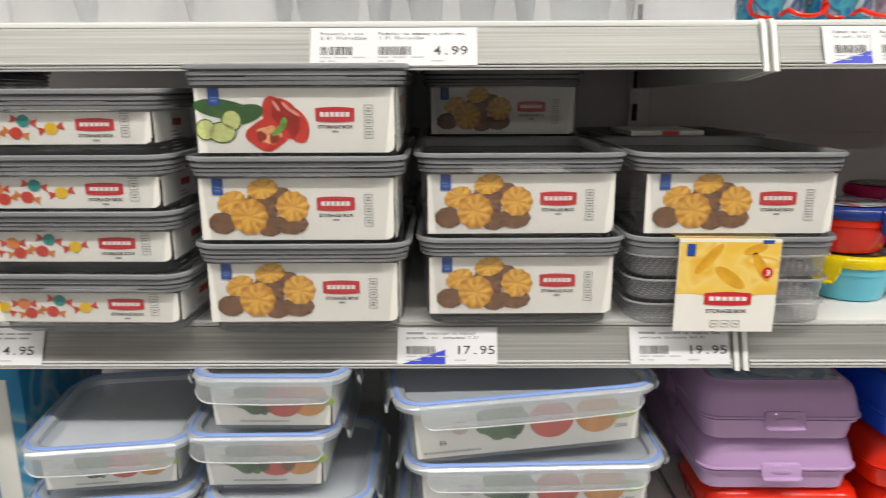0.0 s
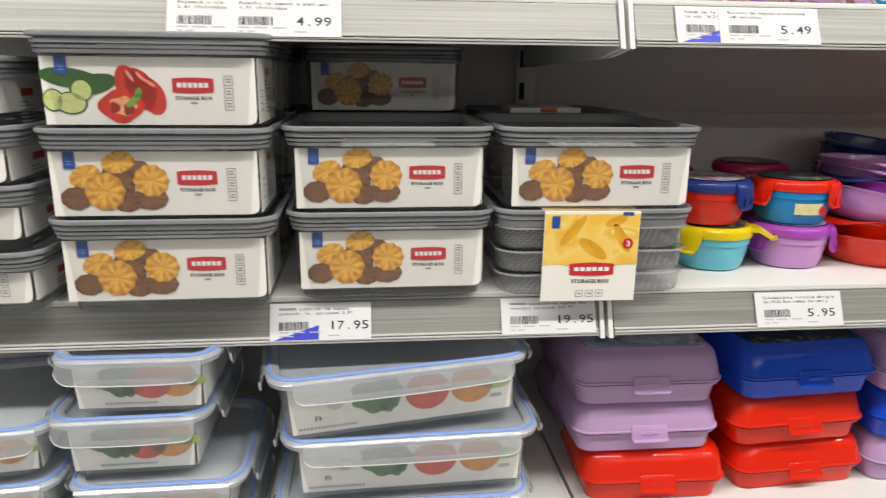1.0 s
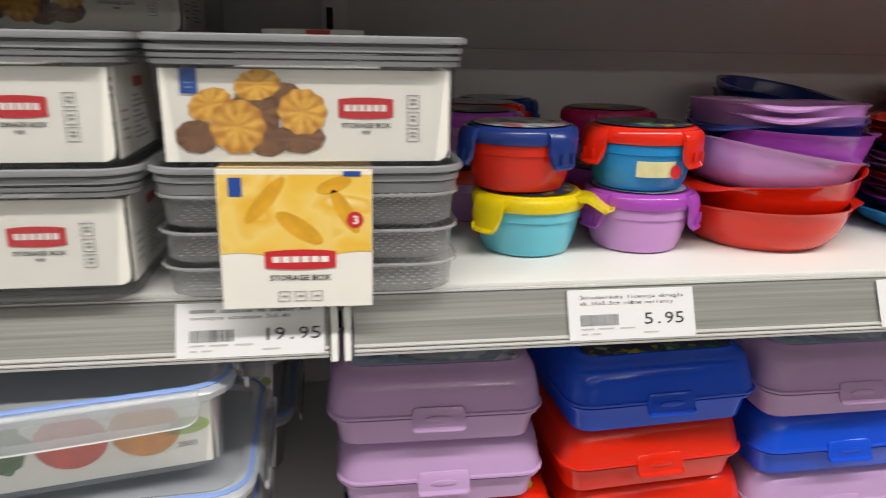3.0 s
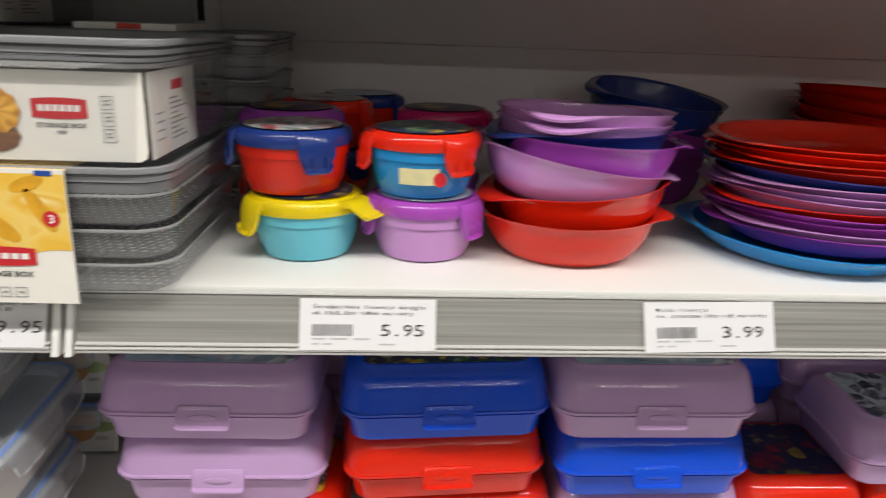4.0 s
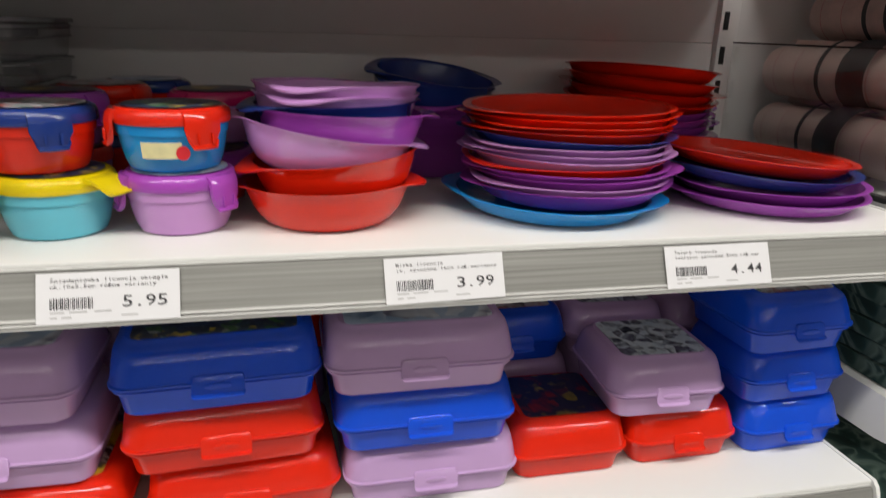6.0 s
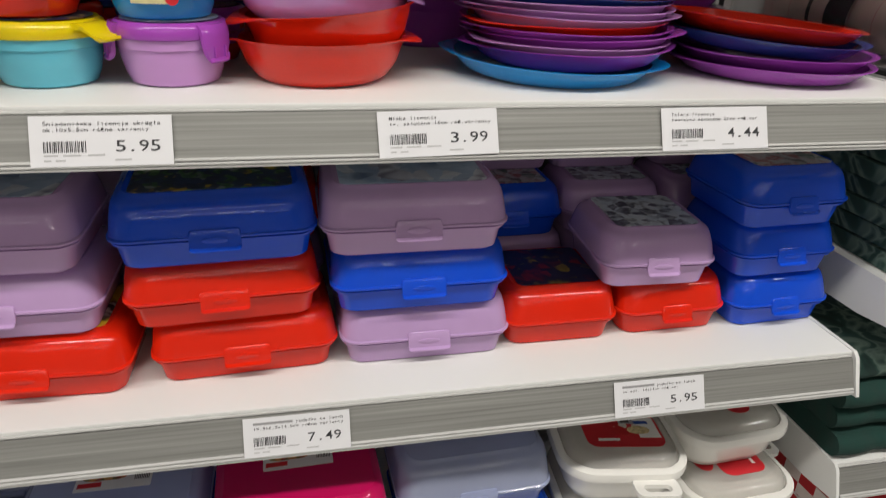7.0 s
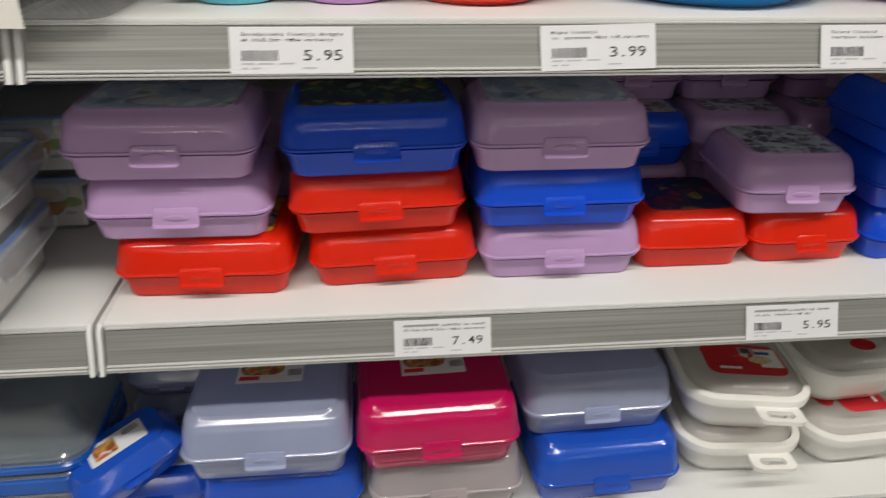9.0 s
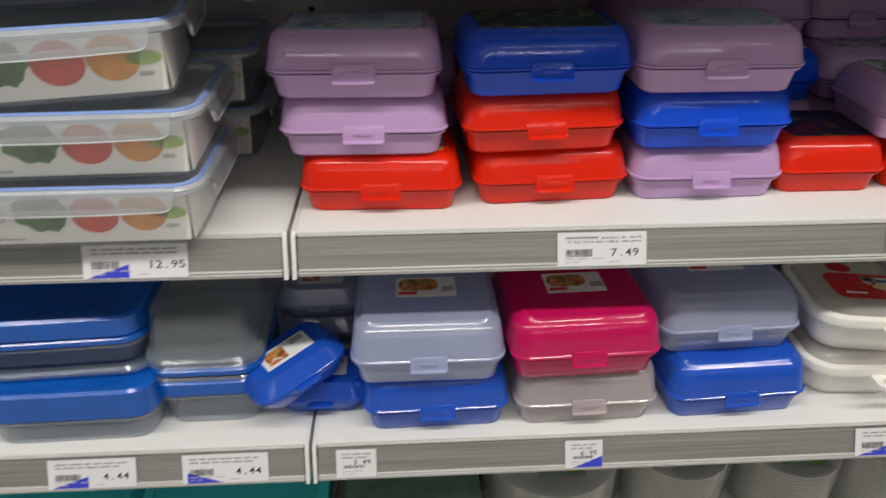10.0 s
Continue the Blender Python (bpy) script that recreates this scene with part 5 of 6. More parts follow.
bowl(pose(BX + 0.008, BY + 0.012, Z_M + 0.0690, 0, -1, 20), "navy", 0.078, 0.043)
bowl(pose(BX + 0.010, BY + 0.014, Z_M + 0.0755, 0, 1.2, 60), "mauve", 0.078, 0.043)
bowl(pose(BX + 0.010, BY + 0.014, Z_M + 0.0840, 0, 1.8, 60), "mauve", 0.078, 0.043)
for k in range(5):
    bowl(pose(0.535, 0.350, Z_M + 0.012 * k, 0, 0, 20 * k), "purple", 0.076, 0.044, note=" at the back")
bowl(pose(0.537, 0.348, Z_M + 0.072, 6, 3, 40), "navy", 0.078, 0.044, note=" at the back")
bowl(pose(0.538, 0.346, Z_M + 0.082, 9, 5, 10), "navy", 0.078, 0.044, note=" at the back")


def plate(m, color, rad=0.105, h=0.0195, ears=0.010, note="", at=(0.1, math.pi + 0.1)):
    pl = thing("plate", m, "%s shallow plastic plate with rim handles, stacked%s" % ({"sky": "sky blue", "mauve": "lilac"}.get(color, color), note), "plate", "stacked plates")
    bm = bmesh.new()
    n = 64
    kw = dict(n=n, at=at)
    loft(bm, [circle(rad * 0.72, 0.0, n), circle(rad * 0.77, 0.0008, n), circle(rad * 0.86, h * 0.30, n), circle(rad * 0.925, h * 0.72, n), circle(rad * 0.95, h * 0.92, n), circle(rad, h * 0.97, **kw, ear=ears), circle(rad * 1.004, h, **kw, ear=ears), circle(rad * 0.99, h * 1.02, **kw, ear=ears * 0.8), circle(rad * 0.935, h * 0.95, n), circle(rad * 0.90, h * 0.62, n), circle(rad * 0.83, h * 0.30, n), circle(rad * 0.76, 0.0028, n)])
    part("dish", bm, COLORS[color], pl)
    return pl


PX, PY = 0.640, 0.146
STACK = [("sky", 0.0, -0.010, 0, 1.5, 0.109), ("purple", 0.0145, 0.006, 0, -0.4, 0.105), ("mauve", 0.0205, 0.004, -0.004, 0, 0.102), ("purple", 0.0270, 0.010, 0.002, -1.2, 0.105), ("purple", 0.0330, 0.004, 0, 0, 0.104), ("red", 0.0400, 0.0, 0.004, -0.8, 0.105), ("mauve", 0.0465, 0.002, 0, 0.6, 0.104), ("mauve", 0.0525, 0.002, 0, 0.4, 0.105), ("mauve", 0.0590, 0.0, 0, 0.2, 0.104), ("navy", 0.0660, 0.001, 0, 1.6, 0.105), ("red", 0.0735, 0.0, 0.002, 0.3, 0.106), ("red", 0.0800, 0.003, 0, -0.3, 0.106), ("red", 0.0865, 0.003, 0, -0.6, 0.107), ("red", 0.0925, 0.002, 0.002, -0.8, 0.107)]
for k, (c, z, dx, dy, roll, r) in enumerate(STACK):
    plate(pose(PX + dx, PY + dy, Z_M + 0.95 * z, 0, roll, 25 * k % 70 - 30), c, r)
for c, z, dx, roll, r, yaw in (("purple", 0.0, 0.004, 0.5, 0.107, 0), ("purple", 0.011, 0.004, 0.5, 0.106, 20), ("navy", 0.027, -0.012, 3.5, 0.105, -20), ("red", 0.0405, -0.016, 4.5, 0.105, 0)):
    plate(pose(0.880 + dx, 0.145, Z_M + z, 0, roll, yaw), c, r, 0.017)
for k, c in enumerate(("navy", "sky", "navy", "purple", "purple", "purple", "purple", "red", "red", "red", "red")):
    plate(pose(0.845 + (0.008 if k < 3 else -0.018), 0.352, Z_M + 0.0115 * k, 0, 0.7 * max(0, k - 2), 40 * k), c, 0.102, 0.018, note=" at the back")

# ---- low shelf: tub sets, small blue boxes, microwave boxes ----
LID_BLUE = solid("blue_lid_plastic", (0.004, 0.095, 0.46), 0.15, 0, 0.08, 20.0)
WRAP = sheer("shrink_wrapped_plastic", (0.86, 0.89, 0.91), 0.20, 0.1, (0.60, 0.68, 0.73), 0.3)


def tub_set(m, w, d, layers, label):
    """Nested tubs and lids in shrink wrap. layers: kind, height, upside down."""
    ts = thing("tub_set", m, label, "food tubs", "wrapped food tub sets")
    z = 0.0
    for kind, h in layers:
        bm = bmesh.new()
        if kind == "tub":
            loft(bm, [rrect(w - 0.034, d - 0.034, 0.022, z), rrect(w - 0.024, d - 0.024, 0.026, z + 0.004), rrect(w - 0.010, d - 0.010, 0.028, z + h - 0.005), rrect(w - 0.002, d - 0.002, 0.030, z + h - 0.004), rrect(w - 0.002, d - 0.002, 0.030, z + h - 0.0005), rrect(w - 0.012, d - 0.012, 0.026, z + h - 0.001)], True, False)
            part("tub", bm, WRAP, ts, "clear tub in shrink wrap")
        elif kind == "down":
            loft(bm, [rrect(w - 0.002, d - 0.002, 0.030, z + 0.0005), rrect(w - 0.002, d - 0.002, 0.030, z + 0.004), rrect(w - 0.010, d - 0.010, 0.028, z + 0.005), rrect(w - 0.026, d - 0.026, 0.026, z + h - 0.004), rrect(w - 0.036, d - 0.036, 0.022, z + h)], False)
            part("tub", bm, WRAP, ts, "upturned clear tub in shrink wrap")
        else:
            loft(bm, [rrect(w - 0.006, d - 0.006, 0.028, z + 0.0003), rrect(w, d, 0.030, z + 0.002), rrect(w, d, 0.030, z + h - 0.004), rrect(w - 0.008, d - 0.008, 0.028, z + h - 0.0006), rrect(w - 0.02, d - 0.02, 0.024, z + h - 0.0012), rrect(w - 0.03, d - 0.03, 0.02, z + h - 0.003)])
            part("lid", bm, LID_BLUE if kind == "lid" else WRAP, ts, "blue lid" if kind == "lid" else "")
        z += h
    return ts


tub_set(pose(-0.305, 0.10, Z_B, 0, 0, 1.5), 0.225, 0.20, (("tub", 0.046), ("lid", 0.044)), "shrink-wrapped clear tubs with blue lids on the low shelf")
tub_set(pose(-0.312, 0.128, Z_B + 0.092, 0, 0, 3.0), 0.222, 0.20, (("rim", 0.010), ("tub", 0.036), ("lid", 0.012), ("lid", 0.03)), "shrink-wrapped clear and blue tubs, second in the stack")
tub_set(pose(-0.132, 0.112, Z_B, 0, 0, 1.0), 0.148, 0.17, (("tub", 0.056), ("lid", 0.024), ("rim", 0.008), ("lid", 0.012), ("rim", 0.006), ("rim", 0.008), ("down", 0.062)), "shrink-wrapped stack of clear tubs and blue lids")
tub_set(pose(-0.55, 0.10, Z_B, 0, 0, 0), 0.225, 0.20, (("tub", 0.046), ("lid", 0.044), ("tub", 0.046), ("lid", 0.044)), "shrink-wrapped clear tubs with blue lids")
tub_set(pose(-0.80, 0.10, Z_B, 0, 0, 0), 0.225, 0.20, (("tub", 0.046), ("lid", 0.044), ("tub", 0.046), ("lid", 0.044)), "shrink-wrapped clear tubs with blue lids")


def snack_case(m, color, note=""):
    """A small rounded hinged case with a food label on its lid."""
    mat = COLORS[color]
    w, d, h = 0.136, 0.096, 0.050
    c = thing("snack_case", m, "small rounded %s plastic snack case%s" % (NAMES[color], note), "snack case", "small snack cases")
    part("base", loft(bmesh.new(), [rrect(w - 0.03, d - 0.03, 0.022, 0.0), rrect(w - 0.018, d - 0.018, 0.028, 0.004), rrect(w - 0.006, d - 0.006, 0.025, 0.022), rrect(w - 0.001, d - 0.001, 0.027, 0.0228), rrect(w - 0.001, d - 0.001, 0.027, 0.0255)]), mat, c)
    lid = part("lid", loft(bmesh.new(), [rrect(w, d, 0.027, 0.026), rrect(w, d, 0.027, 0.029), rrect(w - 0.004, d - 0.004, 0.026, 0.031), rrect(w - 0.012, d - 0.012, 0.025, 0.041), rrect(w - 0.022, d - 0.022, 0.028, 0.047), rrect(w - 0.025, d - 0.025, 0.022, h)]), mat, c)
    part("label", loft(bmesh.new(), [rrect(0.068, 0.040, 0.001, h + 0.0002, 1), rrect(0.068, 0.040, 0.001, h + 0.0006, 1)]), PAPER, lid, "white label")
    part("picture", loft(bmesh.new(), [rrect(0.027, 0.027, 0.001, h + 0.0007, 1, -0.014), rrect(0.027, 0.027, 0.001, h + 0.0009, 1, -0.014)]), STICKER["food"], lid, "food picture")
    bm = bmesh.new()
    for i in range(10):
        block(bm, 0.010 + 0.002 * i, 0.011 + 0.002 * i, 0.004, 0.016, h + 0.0007, h + 0.0009)
    part("bar_code", bm, INK, lid)
    part("clasp", block(bmesh.new(), -0.017, 0.017, -d / 2 - 0.006, -d / 2 + 0.003, 0.0205, 0.025, 0.002), mat, c)
    return c


snack_case(pose(0.010, 0.088, Z_B, 0, 0, 0), "cobalt", ", flat on the shelf")
snack_case(pose(-0.018, 0.062, Z_B + 0.052, -6, -14, 34), "cobalt", ", leaning on another")
snack_case(pose(-0.002, 0.24, Z_B, 0, 0, 0), "frost", " at the back")
snack_case(pose(-0.002, 0.24, Z_B + 0.0505, 0, 0, 0), "frost", " at the back")
snack_case(pose(0.0, 0.36, Z_B, 0, 0, 0), "cobalt", " at the back")
snack_case(pose(0.0, 0.36, Z_B + 0.0505, 0, 0, 0), "cobalt", " at the back")
snack_case(pose(0.0, 0.36, Z_B + 0.101, 0, 0, 0), "cobalt", " at the back")


def microwave_box(m, note=""):
    """A white rounded box with a clear domed window in its lid and a slotted handle in front."""
    w, d, h = 0.168, 0.168, 0.080
    c = thing("microwave_box", m, "white plastic microwave food box with clear lid%s" % note, "food box", "white microwave boxes")
    hb = 0.052
    part("tub", loft(bmesh.new(), [rrect(w - 0.060, d - 0.060, 0.026, 0.0, 8), rrect(w - 0.046, d - 0.046, 0.032, 0.003, 8), rrect(w - 0.030, d - 0.030, 0.036, 0.018, 8), rrect(w - 0.018, d - 0.018, 0.040, hb, 8), rrect(w - 0.03, d - 0.03, 0.036, hb, 8)]), COLORS["white"], c)
    rim = part("rim", loft(bmesh.new(), [rrect(w - 0.018, d - 0.018, 0.040, hb - 0.003, 8), rrect(w - 0.002, d - 0.002, 0.044, hb - 0.002, 8), rrect(w, d, 0.045, hb + 0.004, 8), rrect(w - 0.002, d - 0.002, 0.044, hb + 0.010, 8), rrect(w - 0.010, d - 0.010, 0.040, hb + 0.0125, 8), rrect(w - 0.020, d - 0.020, 0.036, hb + 0.012, 8), rrect(w - 0.024, d - 0.024, 0.034, hb + 0.006, 8)], True, True, True), COLORS["white"], c, "white lid rim")
    part("window", loft(bmesh.new(), [rrect(w - 0.022, d - 0.022, 0.036, hb + 0.010, 8), rrect(w - 0.028, d - 0.028, 0.034, hb + 0.018, 8), rrect(w - 0.036, d - 0.036, 0.031, hb + 0.0215, 8), rrect(w - 0.05, d - 0.05, 0.028, hb + 0.0225, 8)], False), sheer("milky_window_plastic", (0.96, 0.95, 0.93), 0.40, 0.08, (0.84, 0.83, 0.80), 0.35), c, "translucent lid window")
    z = hb + 0.0228
    part("round_sticker", loft(bmesh.new(), [[Vector((0.017 * math.cos(2 * math.pi * k / 24) - 0.012, 0.013 * math.sin(2 * math.pi * k / 24) + 0.036, zz)) for k in range(24)] for zz in (z, z + 0.0003)]), PRINT_RED, c, "red round sticker")
    lab = part("label", loft(bmesh.new(), [rrect(0.102, 0.066, 0.014, zz, 3, 0.006, -0.014) for zz in (z, z + 0.0003)]), PRINT_RED, c, "red label with a meal picture")
    part("meal_picture", loft(bmesh.new(), [[Vector((0.026 * math.cos(2 * math.pi * k / 24) + 0.012, 0.013 * math.sin(2 * math.pi * k / 24) - 0.014, zz)) for k in range(24)] for zz in (z + 0.0004, z + 0.0006)]), STICKER["meal"], lab)
    part("dish_picture", loft(bmesh.new(), [[Vector((0.015 * math.cos(2 * math.pi * k / 24) + 0.028, 0.008 * math.sin(2 * math.pi * k / 24) - 0.015, zz)) for k in range(24)] for zz in (z + 0.0007, z + 0.0008)]), solid("noodle_print", (0.68, 0.55, 0.30), 0.4, 0, 0.3, 200.0), lab)
    part("oven_picture", block(bmesh.new(), 0.006, 0.028, -0.002, 0.012, z + 0.0004, z + 0.0006), solid("grey_print", (0.38, 0.38, 0.40), 0.4), lab)
    part("oven_window", block(bmesh.new(), 0.009, 0.021, 0.0, 0.010, z + 0.0007, z + 0.0008), solid("dark_print", (0.05, 0.045, 0.04), 0.4), lab)
    part("white_corner", block(bmesh.new(), 0.026, 0.054, -0.030, 0.010, z + 0.0004, z + 0.0006), PRINT_WHITE, lab)
    part("printed_bar", block(bmesh.new(), 0.026, 0.045, -0.003, 0.003, z + 0.0009, z + 0.0010), PRINT_BLUE, lab, "blue printed bar")
    part("printed_bar", block(bmesh.new(), -0.030, -0.002, -0.036, -0.031, z + 0.0007, z + 0.0008), PRINT_WHITE, lab, "white printed bar")
    # slotted handle tab
    bm = bmesh.new()
    y = -d / 2 - 0.010
    outer0, inner0 = rrect(0.056, 0.032, 0.010, hb - 0.004, 4, 0.028, y), rrect(0.034, 0.012, 0.005, hb - 0.004, 4, 0.028, y - 0.003)
    outer1, inner1 = [v + Vector((0, 0, 0.006)) for v in outer0], [v + Vector((0, 0, 0.006)) for v in inner0]
    loft(bm, [outer0, outer1, inner1, inner0], True, True, True)
    part("handle", bm, COLORS["white"], rim, "slotted white handle tab")
    return c


microwave_box(pose(0.758, 0.108, Z_B, 0, 0, -4))
microwave_box(pose(0.752, 0.108, Z_B + 0.076, -1.5, 1.5, -7), ", tilted a little")
microwave_box(pose(0.928, 0.112, Z_B, 0, 0, 93))
microwave_box(pose(0.925, 0.150, Z_B + 0.076, 0, 0, 183))
for x in (0.74, 0.915):
    for k in range(2):
        microwave_box(pose(x, 0.335, Z_B + 0.076 * k, 0, 0, 0), " at the back")

# ---- upper shelf ----


def pantry_tub(m):
    c = thing("pantry_tub", m, "tall frosted plastic pantry tub on the upper shelf", "pantry tub", "frosted pantry tubs")
    part("tub", loft(bmesh.new(), [rrect(0.070, 0.10, 0.010, 0.0), rrect(0.082, 0.112, 0.014, 0.004), rrect(0.090, 0.122, 0.016, 0.03), rrect(0.098, 0.130, 0.018, 0.130), rrect(0.094, 0.126, 0.018, 0.130)], True, False), FROST, c, "frosted tub")
    part("lid", loft(bmesh.new(), [rrect(0.100, 0.132, 0.018, 0.128), rrect(0.102, 0.134, 0.018, 0.131), rrect(0.102, 0.134, 0.018, 0.139), rrect(0.094, 0.126, 0.018, 0.142)]), COLORS["white"], c, "white lid")
    return c


first = pantry_tub(pose(-0.524, 0.105, Z_U))
for x in (-0.412, -0.2995, -0.183, -0.058, -0.635, -0.745):
    copy_thing(first, pose(x, 0.105, Z_U))
for x in (-0.468, -0.355, -0.242, -0.12):
    copy_thing(first, pose(x, 0.26, Z_U))


def drink_bottle(m, body, cord):
    b = thing("drink_bottle", m, "small drinking bottle with a coloured carrying cord", "bottle", "drinking bottles")
    part("bottle", loft(bmesh.new(), [circle(0.026, 0.0, 28), circle(0.032, 0.003, 28), circle(0.033, 0.06, 28), circle(0.029, 0.075, 28), circle(0.033, 0.09, 28), circle(0.032, 0.125, 28), circle(0.020, 0.145, 28)]), body, b)
    part("cap", loft(bmesh.new(), [circle(0.021, 0.143, 24), circle(0.022, 0.146, 24), circle(0.021, 0.165, 24), circle(0.014, 0.170, 24)]), cord, b)
    cu = bpy.data.curves.new("cord", "CURVE")
    cu.dimensions, cu.bevel_depth, cu.bevel_resolution = "3D", 0.0022, 2
    sp = cu.splines.new("POLY")
    pts = []
    for k in range(40):
        a = 2 * math.pi * k / 40
        pts.append((0.028 * math.cos(a) + 0.01 * math.cos(3 * a), -0.040 + 0.012 * math.sin(2 * a), 0.018 + 0.013 * math.sin(a) + 0.006 * math.sin(3 * a)))
    sp.points.add(len(pts) - 1)
    for q, co in zip(sp.points, pts):
        q.co = (*co, 1)
    sp.use_cyclic_u = True
    tmp = bpy.data.objects.new("cord", cu)
    scene.collection.objects.link(tmp)
    dg = bpy.context.evaluated_depsgraph_get()
    dg.update()
    me = bpy.data.meshes.new_from_object(tmp.evaluated_get(dg))
    bpy.data.objects.remove(tmp)
    me.materials.clear()
    me.materials.append(cord)
    for p in me.polygons:
        p.use_smooth = True
    part("cord", me, None, b, "looped cord")
    return b


BOTTLE = patches("printed_bottle", ((0.02, 0.12, 0.30), (0.05, 0.32, 0.40), (0.02, 0.05, 0.15), (0.4, 0.5, 0.55)), 45.0)
PINKB = patches("pink_printed_bottle", ((0.5, 0.35, 0.42), (0.30, 0.18, 0.30), (0.62, 0.5, 0.55), (0.5, 0.06, 0.08)), 40.0, seed=5.0)
WHITEB = patches("white_printed_bottle", ((0.68, 0.66, 0.66), (0.62, 0.6, 0.62), (0.55, 0.05, 0.05), (0.68, 0.66, 0.66)), 30.0, seed=1.0)
for x, body, cord in ((0.03, BOTTLE, COLORS["red"]), (0.10, BOTTLE, COLORS["red"]), (0.175, PINKB, COLORS["mauve"]), (0.24, PINKB, COLORS["mauve"]), (0.31, WHITEB, COLORS["sky"]), (0.38, WHITEB, COLORS["red"]), (0.45, BOTTLE, COLORS["sky"])):
    drink_bottle(pose(x, 0.085, Z_U, 0, 0, 40 * x), body, cord)

# ---- next rack: rolled towels, folded textiles, divider ----
TOWEL = solid("pink_towel", (0.66, 0.50, 0.46), 0.9, 0, 0.12, 40.0, 0.9, 700.0)
TOWEL_LINE = solid("red_towel_stripe", (0.55, 0.20, 0.20), 0.9, 0, 0.1, 40.0, 0.6, 700.0)
BAND = solid("black_paper_band", (0.015, 0.015, 0.018), 0.5)


def towel_roll(m, rad=0.048, length=0.30):
    """A rolled towel along +y with a spiral end and black bands."""
    t = thing("towel_roll", m, "rolled pink checked towel with black paper bands", "towel", "rolled towels")
    bm = bmesh.new()
    prof = []
    turns, n = 3.2, 90
    for k in range(n + 1):
        a = 2 * math.pi * turns * k / n
        r = 0.006 + (rad - 0.006) * k / n
        prof.append((r, a))
    outer = [Vector((r * math.cos(a), 0, r * math.sin(a) * 0.94)) for r, a in prof]
    inner = [Vector(((r - 0.0085) * math.cos(a), 0, (r - 0.0085) * math.sin(a) * 0.94)) for r, a in prof]
    ring = outer + list(reversed(inner))
    loft(bm, [[v + Vector((0, y, 0)) for v in ring] for y in (0.0, 0.004, length - 0.004, length)])
    part("towel", bm, TOWEL, t)
    for y, w in ((0.10, 0.045), (0.175, 0.008)):
        part("band", loft(bmesh.new(), [[Vector((rr * math.cos(a), yy, rr * math.sin(a) * 0.94)) for a in [2 * math.pi * k / 40 for k in range(40)]] for yy, rr in ((y, rad + 0.0012), (y + w, rad + 0.0012))], False, False), BAND, t, "black paper band")
    for k in range(7):
        y = 0.012 + 0.042 * k
        part("stripe", loft(bmesh.new(), [[Vector((rr * math.cos(a), yy, rr * math.sin(a) * 0.94)) for a in [2 * math.pi * j / 40 for j in range(40)]] for yy, rr in ((y, rad + 0.0004), (y + 0.0012, rad + 0.0004))], False, False), TOWEL_LINE, t)
    return t


ZR = 1.266
r0 = towel_roll(pose(1.085, 0.125, ZR + 0.047, 0, 0, -4))
copy_thing(r0, pose(1.185, 0.13, ZR + 0.047, 0, 0, -3))
copy_thing(r0, pose(1.285, 0.12, ZR + 0.047, 0, 0, -3))
copy_thing(r0, pose(1.118, 0.13, ZR + 0.130, 0, 0, 2))
copy_thing(r0, pose(1.22, 0.12, ZR + 0.130, 0, 0, 2))
copy_thing(r0, pose(1.165, 0.13, ZR + 0.212, 0, 0, -2))
dv = thing("divider", pose(1.021, 0.0, Z_M), "clear acrylic shelf divider with a dark edge", "divider")
part("pane", block(bmesh.new(), -0.001, 0.001, 0.112, 0.44, 0.006, 0.168), sheer("acrylic", (0.94, 0.95, 0.95), 0.03, 0.03, (0.6, 0.6, 0.6), 0.2), dv, "clear acrylic pane")
part("front_edge", block(bmesh.new(), -0.0013, 0.0013, 0.110, 0.1125, 0.006, 0.168), BLACK, dv, "dark edge")
part("top_edge", block(bmesh.new(), -0.0013, 0.0013, 0.112, 0.44, 0.1675, 0.1695), BLACK, dv)
part("foot", block(bmesh.new(), -0.003, 0.012, 0.06, 0.44, 0.0, 0.006, 0.001), BLACK, dv, "black foot rail")

GREEN_LEAF = patches("green_leaf_fabric", ((0.012, 0.035, 0.03), (0.02, 0.06, 0.05), (0.13, 0.19, 0.16), (0.015, 0.045, 0.04)), 26.0, 0.85, 3.0)
GREEN_PLAIN = solid("dark_green_fabric", (0.006, 0.038, 0.030), 0.9, 0, 0.2, 50.0, 0.8, 600.0)


def folded(m, w, d, h, mat, label):
    """A soft folded cloth: rounded front fold, slightly uneven."""
    c = thing("folded_cloth", m, label, "textile", "folded textiles")
    bm = bmesh.new()
    n = 14
    secs = []
    for k in range(n + 1):
        x = -w / 2 + w * k / n
        wob = 0.0025 * math.sin(k * 1.7 + d * 50) + 0.0015 * math.sin(k * 0.6)
        prof = [(d / 2, 0.0), (d / 2, h * 0.9)]
        for j in range(7):
            a = math.pi / 2 + math.pi * j / 6
            prof.append((-d / 2 + h / 2 + h / 2 * math.cos(a) + wob, h / 2 + h / 2 * math.sin(a) * (0.94 + 8 * wob)))
        secs.append([Vector((x, y, z)) for y, z in prof])
    loft(bm, secs)
    part("cloth", bm, mat, c)
    bm = bmesh.new()
    block(bm, -w / 2 + 0.002, w / 2 - 0.002, -d / 2 + 0.003, d / 2 - 0.004, h * 0.44, h * 0.54, 0.002)
    part("fold_layer", bm, mat, c)
    return c


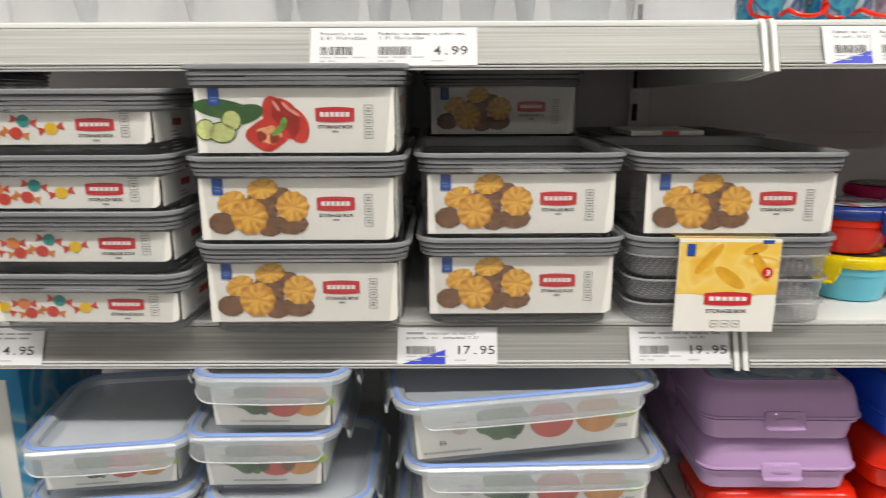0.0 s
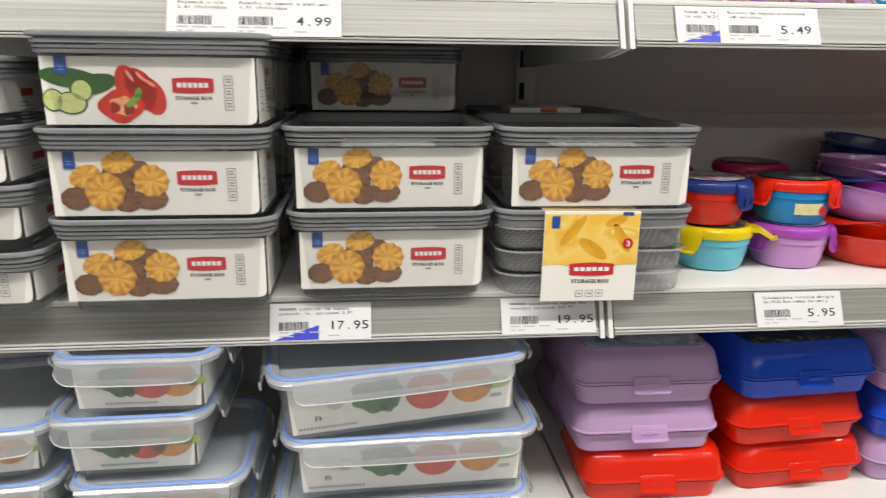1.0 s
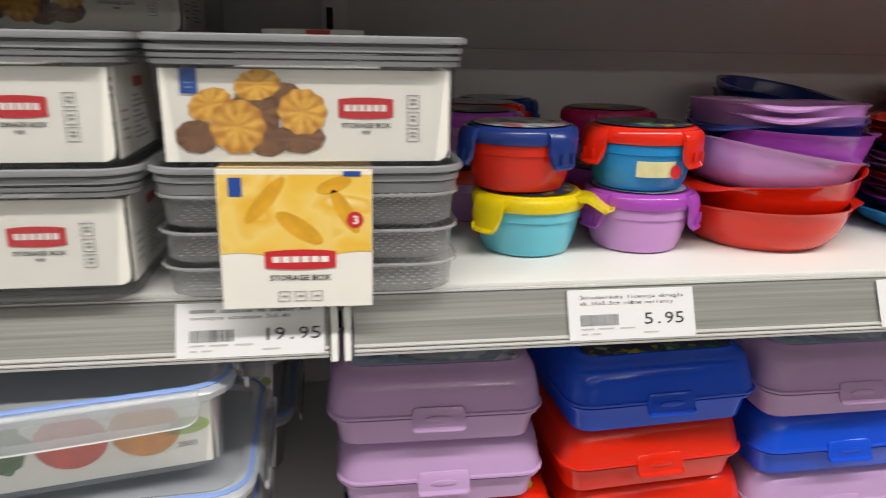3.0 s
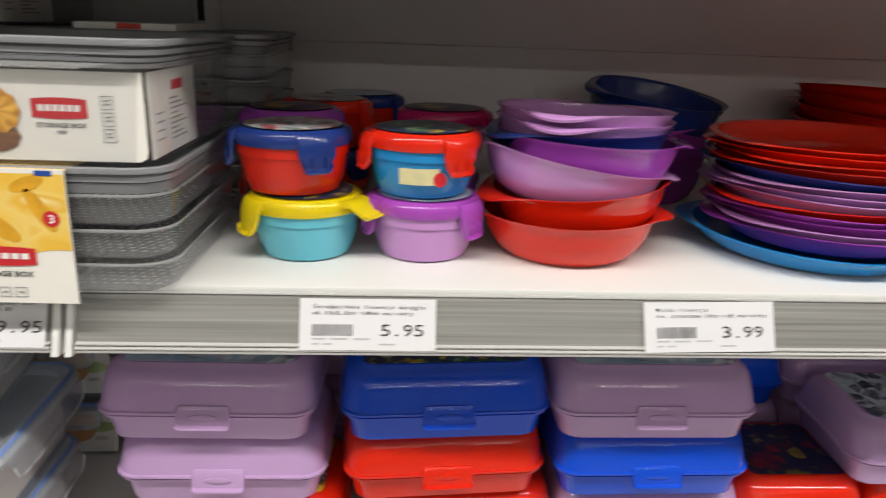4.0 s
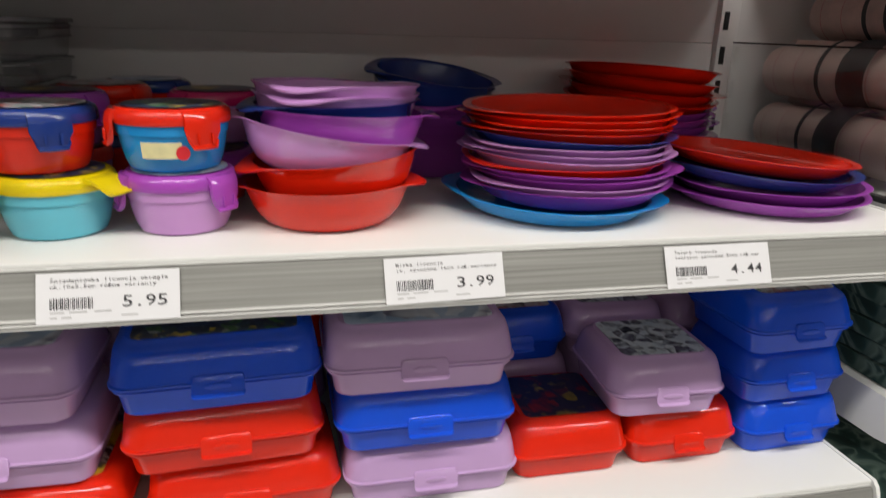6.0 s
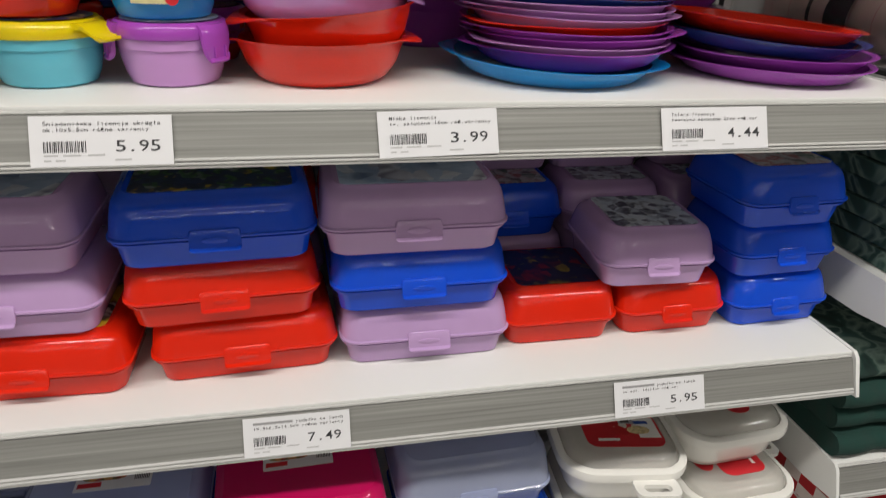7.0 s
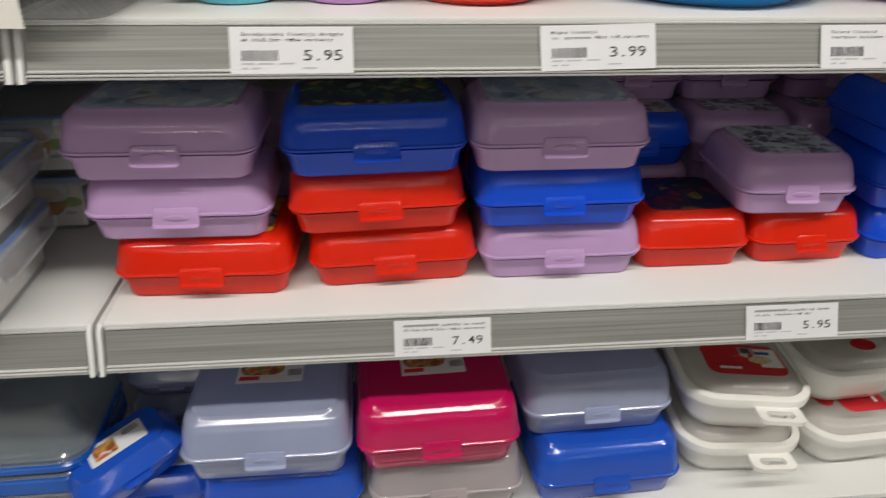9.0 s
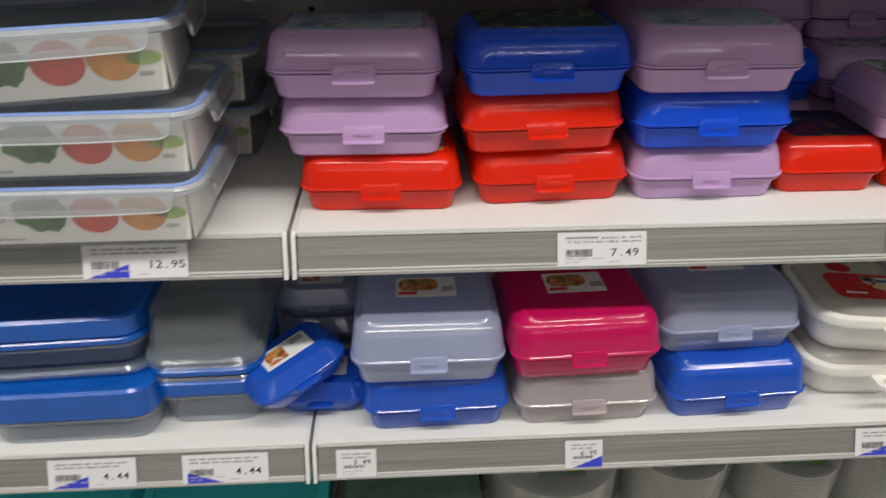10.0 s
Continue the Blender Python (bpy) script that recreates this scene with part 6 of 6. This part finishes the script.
for k in range(6):
    folded(pose(1.20 + 0.006 * math.sin(3 * k), 0.19 - 0.004 * k, 1.034 + 0.0245 * k, 0, 0, 2 * math.sin(k)), 0.27, 0.30, 0.0235, GREEN_LEAF, "folded dark green cloth with a pale leaf pattern")
for k in range(4):
    folded(pose(1.195, 0.19 + 0.01 * (k % 2), 0.769 + 0.037 * k, 0, 0, -1.5 * k), 0.29, 0.30, 0.036, GREEN_PLAIN if k < 3 else GREEN_LEAF, "folded dark green towel")
RED_CHECK_A, RED_CHECK_B = solid("red_check_fabric", (0.42, 0.015, 0.02), 0.9, 0, 0.12, 30.0, 0.6, 600.0), solid("white_check_fabric", (0.66, 0.58, 0.55), 0.9, 0, 0.1, 30.0, 0.6, 600.0)


def checked_fold(m, w, d, h):
    c = folded(m, w, d, h, RED_CHECK_A, "folded red and white checked tablecloth")
    bm = bmesh.new()
    s = 0.03
    for i in range(int(w / s)):
        for j in range(int(d / s)):
            if (i + j) % 2:
                x, y = -w / 2 + i * s, -d / 2 + 0.012 + j * s
                block(bm, x, x + s, y, min(y + s, d / 2), h * 0.985, h + 0.0012)
        if i % 2:
            x = -w / 2 + i * s
            block(bm, x, x + s, -d / 2 - 0.003, -d / 2 + 0.006, h * 0.2, h * 0.75, 0.002)
    for j in range(1, int(d / s), 2):
        y = -d / 2 + 0.012 + j * s
        block(bm, -w / 2 - 0.0012, -w / 2 + 0.002, y, min(y + s, d / 2), h * 0.06, h * 0.50)
        block(bm, -w / 2 - 0.0012, -w / 2 + 0.002, y - s, y, h * 0.50, h * 0.94)
    part("white_squares", bm, RED_CHECK_B, c, "white squares of the check")
    return c


for k in range(5):
    checked_fold(pose(1.20, 0.19, 0.495 + 0.0412 * k, 0, 0, 1.5 * k - 2), 0.29, 0.31, 0.041)

# ---- bottom shelf: bagged plates, green and turquoise goods ----
BAG = sheer("crinkled_clear_bag", (0.9, 0.91, 0.91), 0.14, 0.08, (0.7, 0.72, 0.72), 0.4)
PULP = solid("white_pulp", (0.72, 0.71, 0.67), 0.7, 0, 0.05, 30.0, 0.3, 300.0)


def plate_pack(m, rad, count, note):
    p = thing("plate_pack", m, "clear bag of white disposable plates with green label", "plate pack", "bagged plates")
    for k in range(count):
        part("plate", loft(bmesh.new(), [circle(rad * 0.6, 0.006 * k, 40), circle(rad * 0.72, 0.006 * k + 0.001, 40), circle(rad * 0.88, 0.006 * k + 0.010, 40), circle(rad, 0.006 * k + 0.014, 40), circle(rad * 0.985, 0.006 * k + 0.0155, 40), circle(rad * 0.86, 0.006 * k + 0.0115, 40), circle(rad * 0.68, 0.006 * k + 0.0025, 40)]), PULP, p)
    top = 0.006 * count + 0.018
    bm = bmesh.new()
    rnd = random.Random(count)
    loops = []
    for zz, f in ((0.0, 0.9), (0.01, 1.02), (top * 0.5, 1.05), (top, 1.03), (top + 0.006, 0.9), (top + 0.004, 0.5), (top + 0.008, 0.15)):
        loops.append([v + Vector((rnd.uniform(-1, 1), rnd.uniform(-1, 1), rnd.uniform(-1, 1) * (0 if zz == 0 else 1))) * 0.004 for v in circle(rad * f, zz, 48)])
    loft(bm, loops)
    part("bag", bm, BAG, p, "crinkled clear bag")
    lb = part("label", block(bmesh.new(), -0.035, 0.04, -0.045, 0.0, top + 0.010, top + 0.0104), solid("grey_green_label", (0.20, 0.27, 0.24), 0.4), p, "grey-green label", pose(0, -rad * 0.35, 0))
    part("green_dot", loft(bmesh.new(), [[v + Vector((0.02, -0.03, zz)) for v in circle(0.012, 0, 24)] for zz in (top + 0.0106, top + 0.0108)]), solid("leaf_green_print", (0.13, 0.27, 0.03), 0.4), lb, "", pose(0, 0, 0))
    return p


plate_pack(pose(0.36, 0.16, Z_F, 0, 0, 0), 0.112, 17, ", on the bottom shelf")
plate_pack(pose(0.57, 0.15, Z_F, 0, 0, 8), 0.085, 18, ", small")
plate_pack(pose(0.76, 0.15, Z_F, 0, 0, -8), 0.085, 17, ", small")
plate_pack(pose(0.92, 0.15, Z_F, 0, 0, 20), 0.08, 19, ", small")
TURQ = solid("turquoise_plastic", (0.045, 0.56, 0.62), 0.32)
for x, w, mat, lab in ((-0.13, 0.27, TURQ, "turquoise plastic storage crate with lid"), (-0.42, 0.27, TURQ, "turquoise plastic storage crate with lid"), (-0.72, 0.27, TURQ, "turquoise plastic storage crate with lid")):
    c = thing("storage_crate", pose(x, 0.15, Z_F), lab, "storage crate", "turquoise crates")
    part("crate", loft(bmesh.new(), [rrect(w - 0.04, 0.22, 0.014, 0), rrect(w - 0.03, 0.23, 0.016, 0.004), rrect(w - 0.01, 0.25, 0.018, 0.125), rrect(w - 0.002, 0.258, 0.018, 0.126), rrect(w - 0.002, 0.258, 0.018, 0.134)]), mat, c)
    part("lid", loft(bmesh.new(), [rrect(w, 0.26, 0.018, 0.135), rrect(w, 0.26, 0.018, 0.147), rrect(w - 0.012, 0.248, 0.018, 0.150), rrect(w - 0.03, 0.23, 0.016, 0.150), rrect(w - 0.034, 0.226, 0.016, 0.146)]), mat, c)
for k in range(4):
    folded(pose(0.125, 0.17, Z_F + 0.034 * k, 0, 0, k), 0.20, 0.28, 0.033, GREEN_PLAIN if k != 3 else solid("sage_fabric", (0.10, 0.17, 0.13), 0.9, 0, 0.2, 40.0, 0.6, 500.0), "folded dark green napkins in a pack")
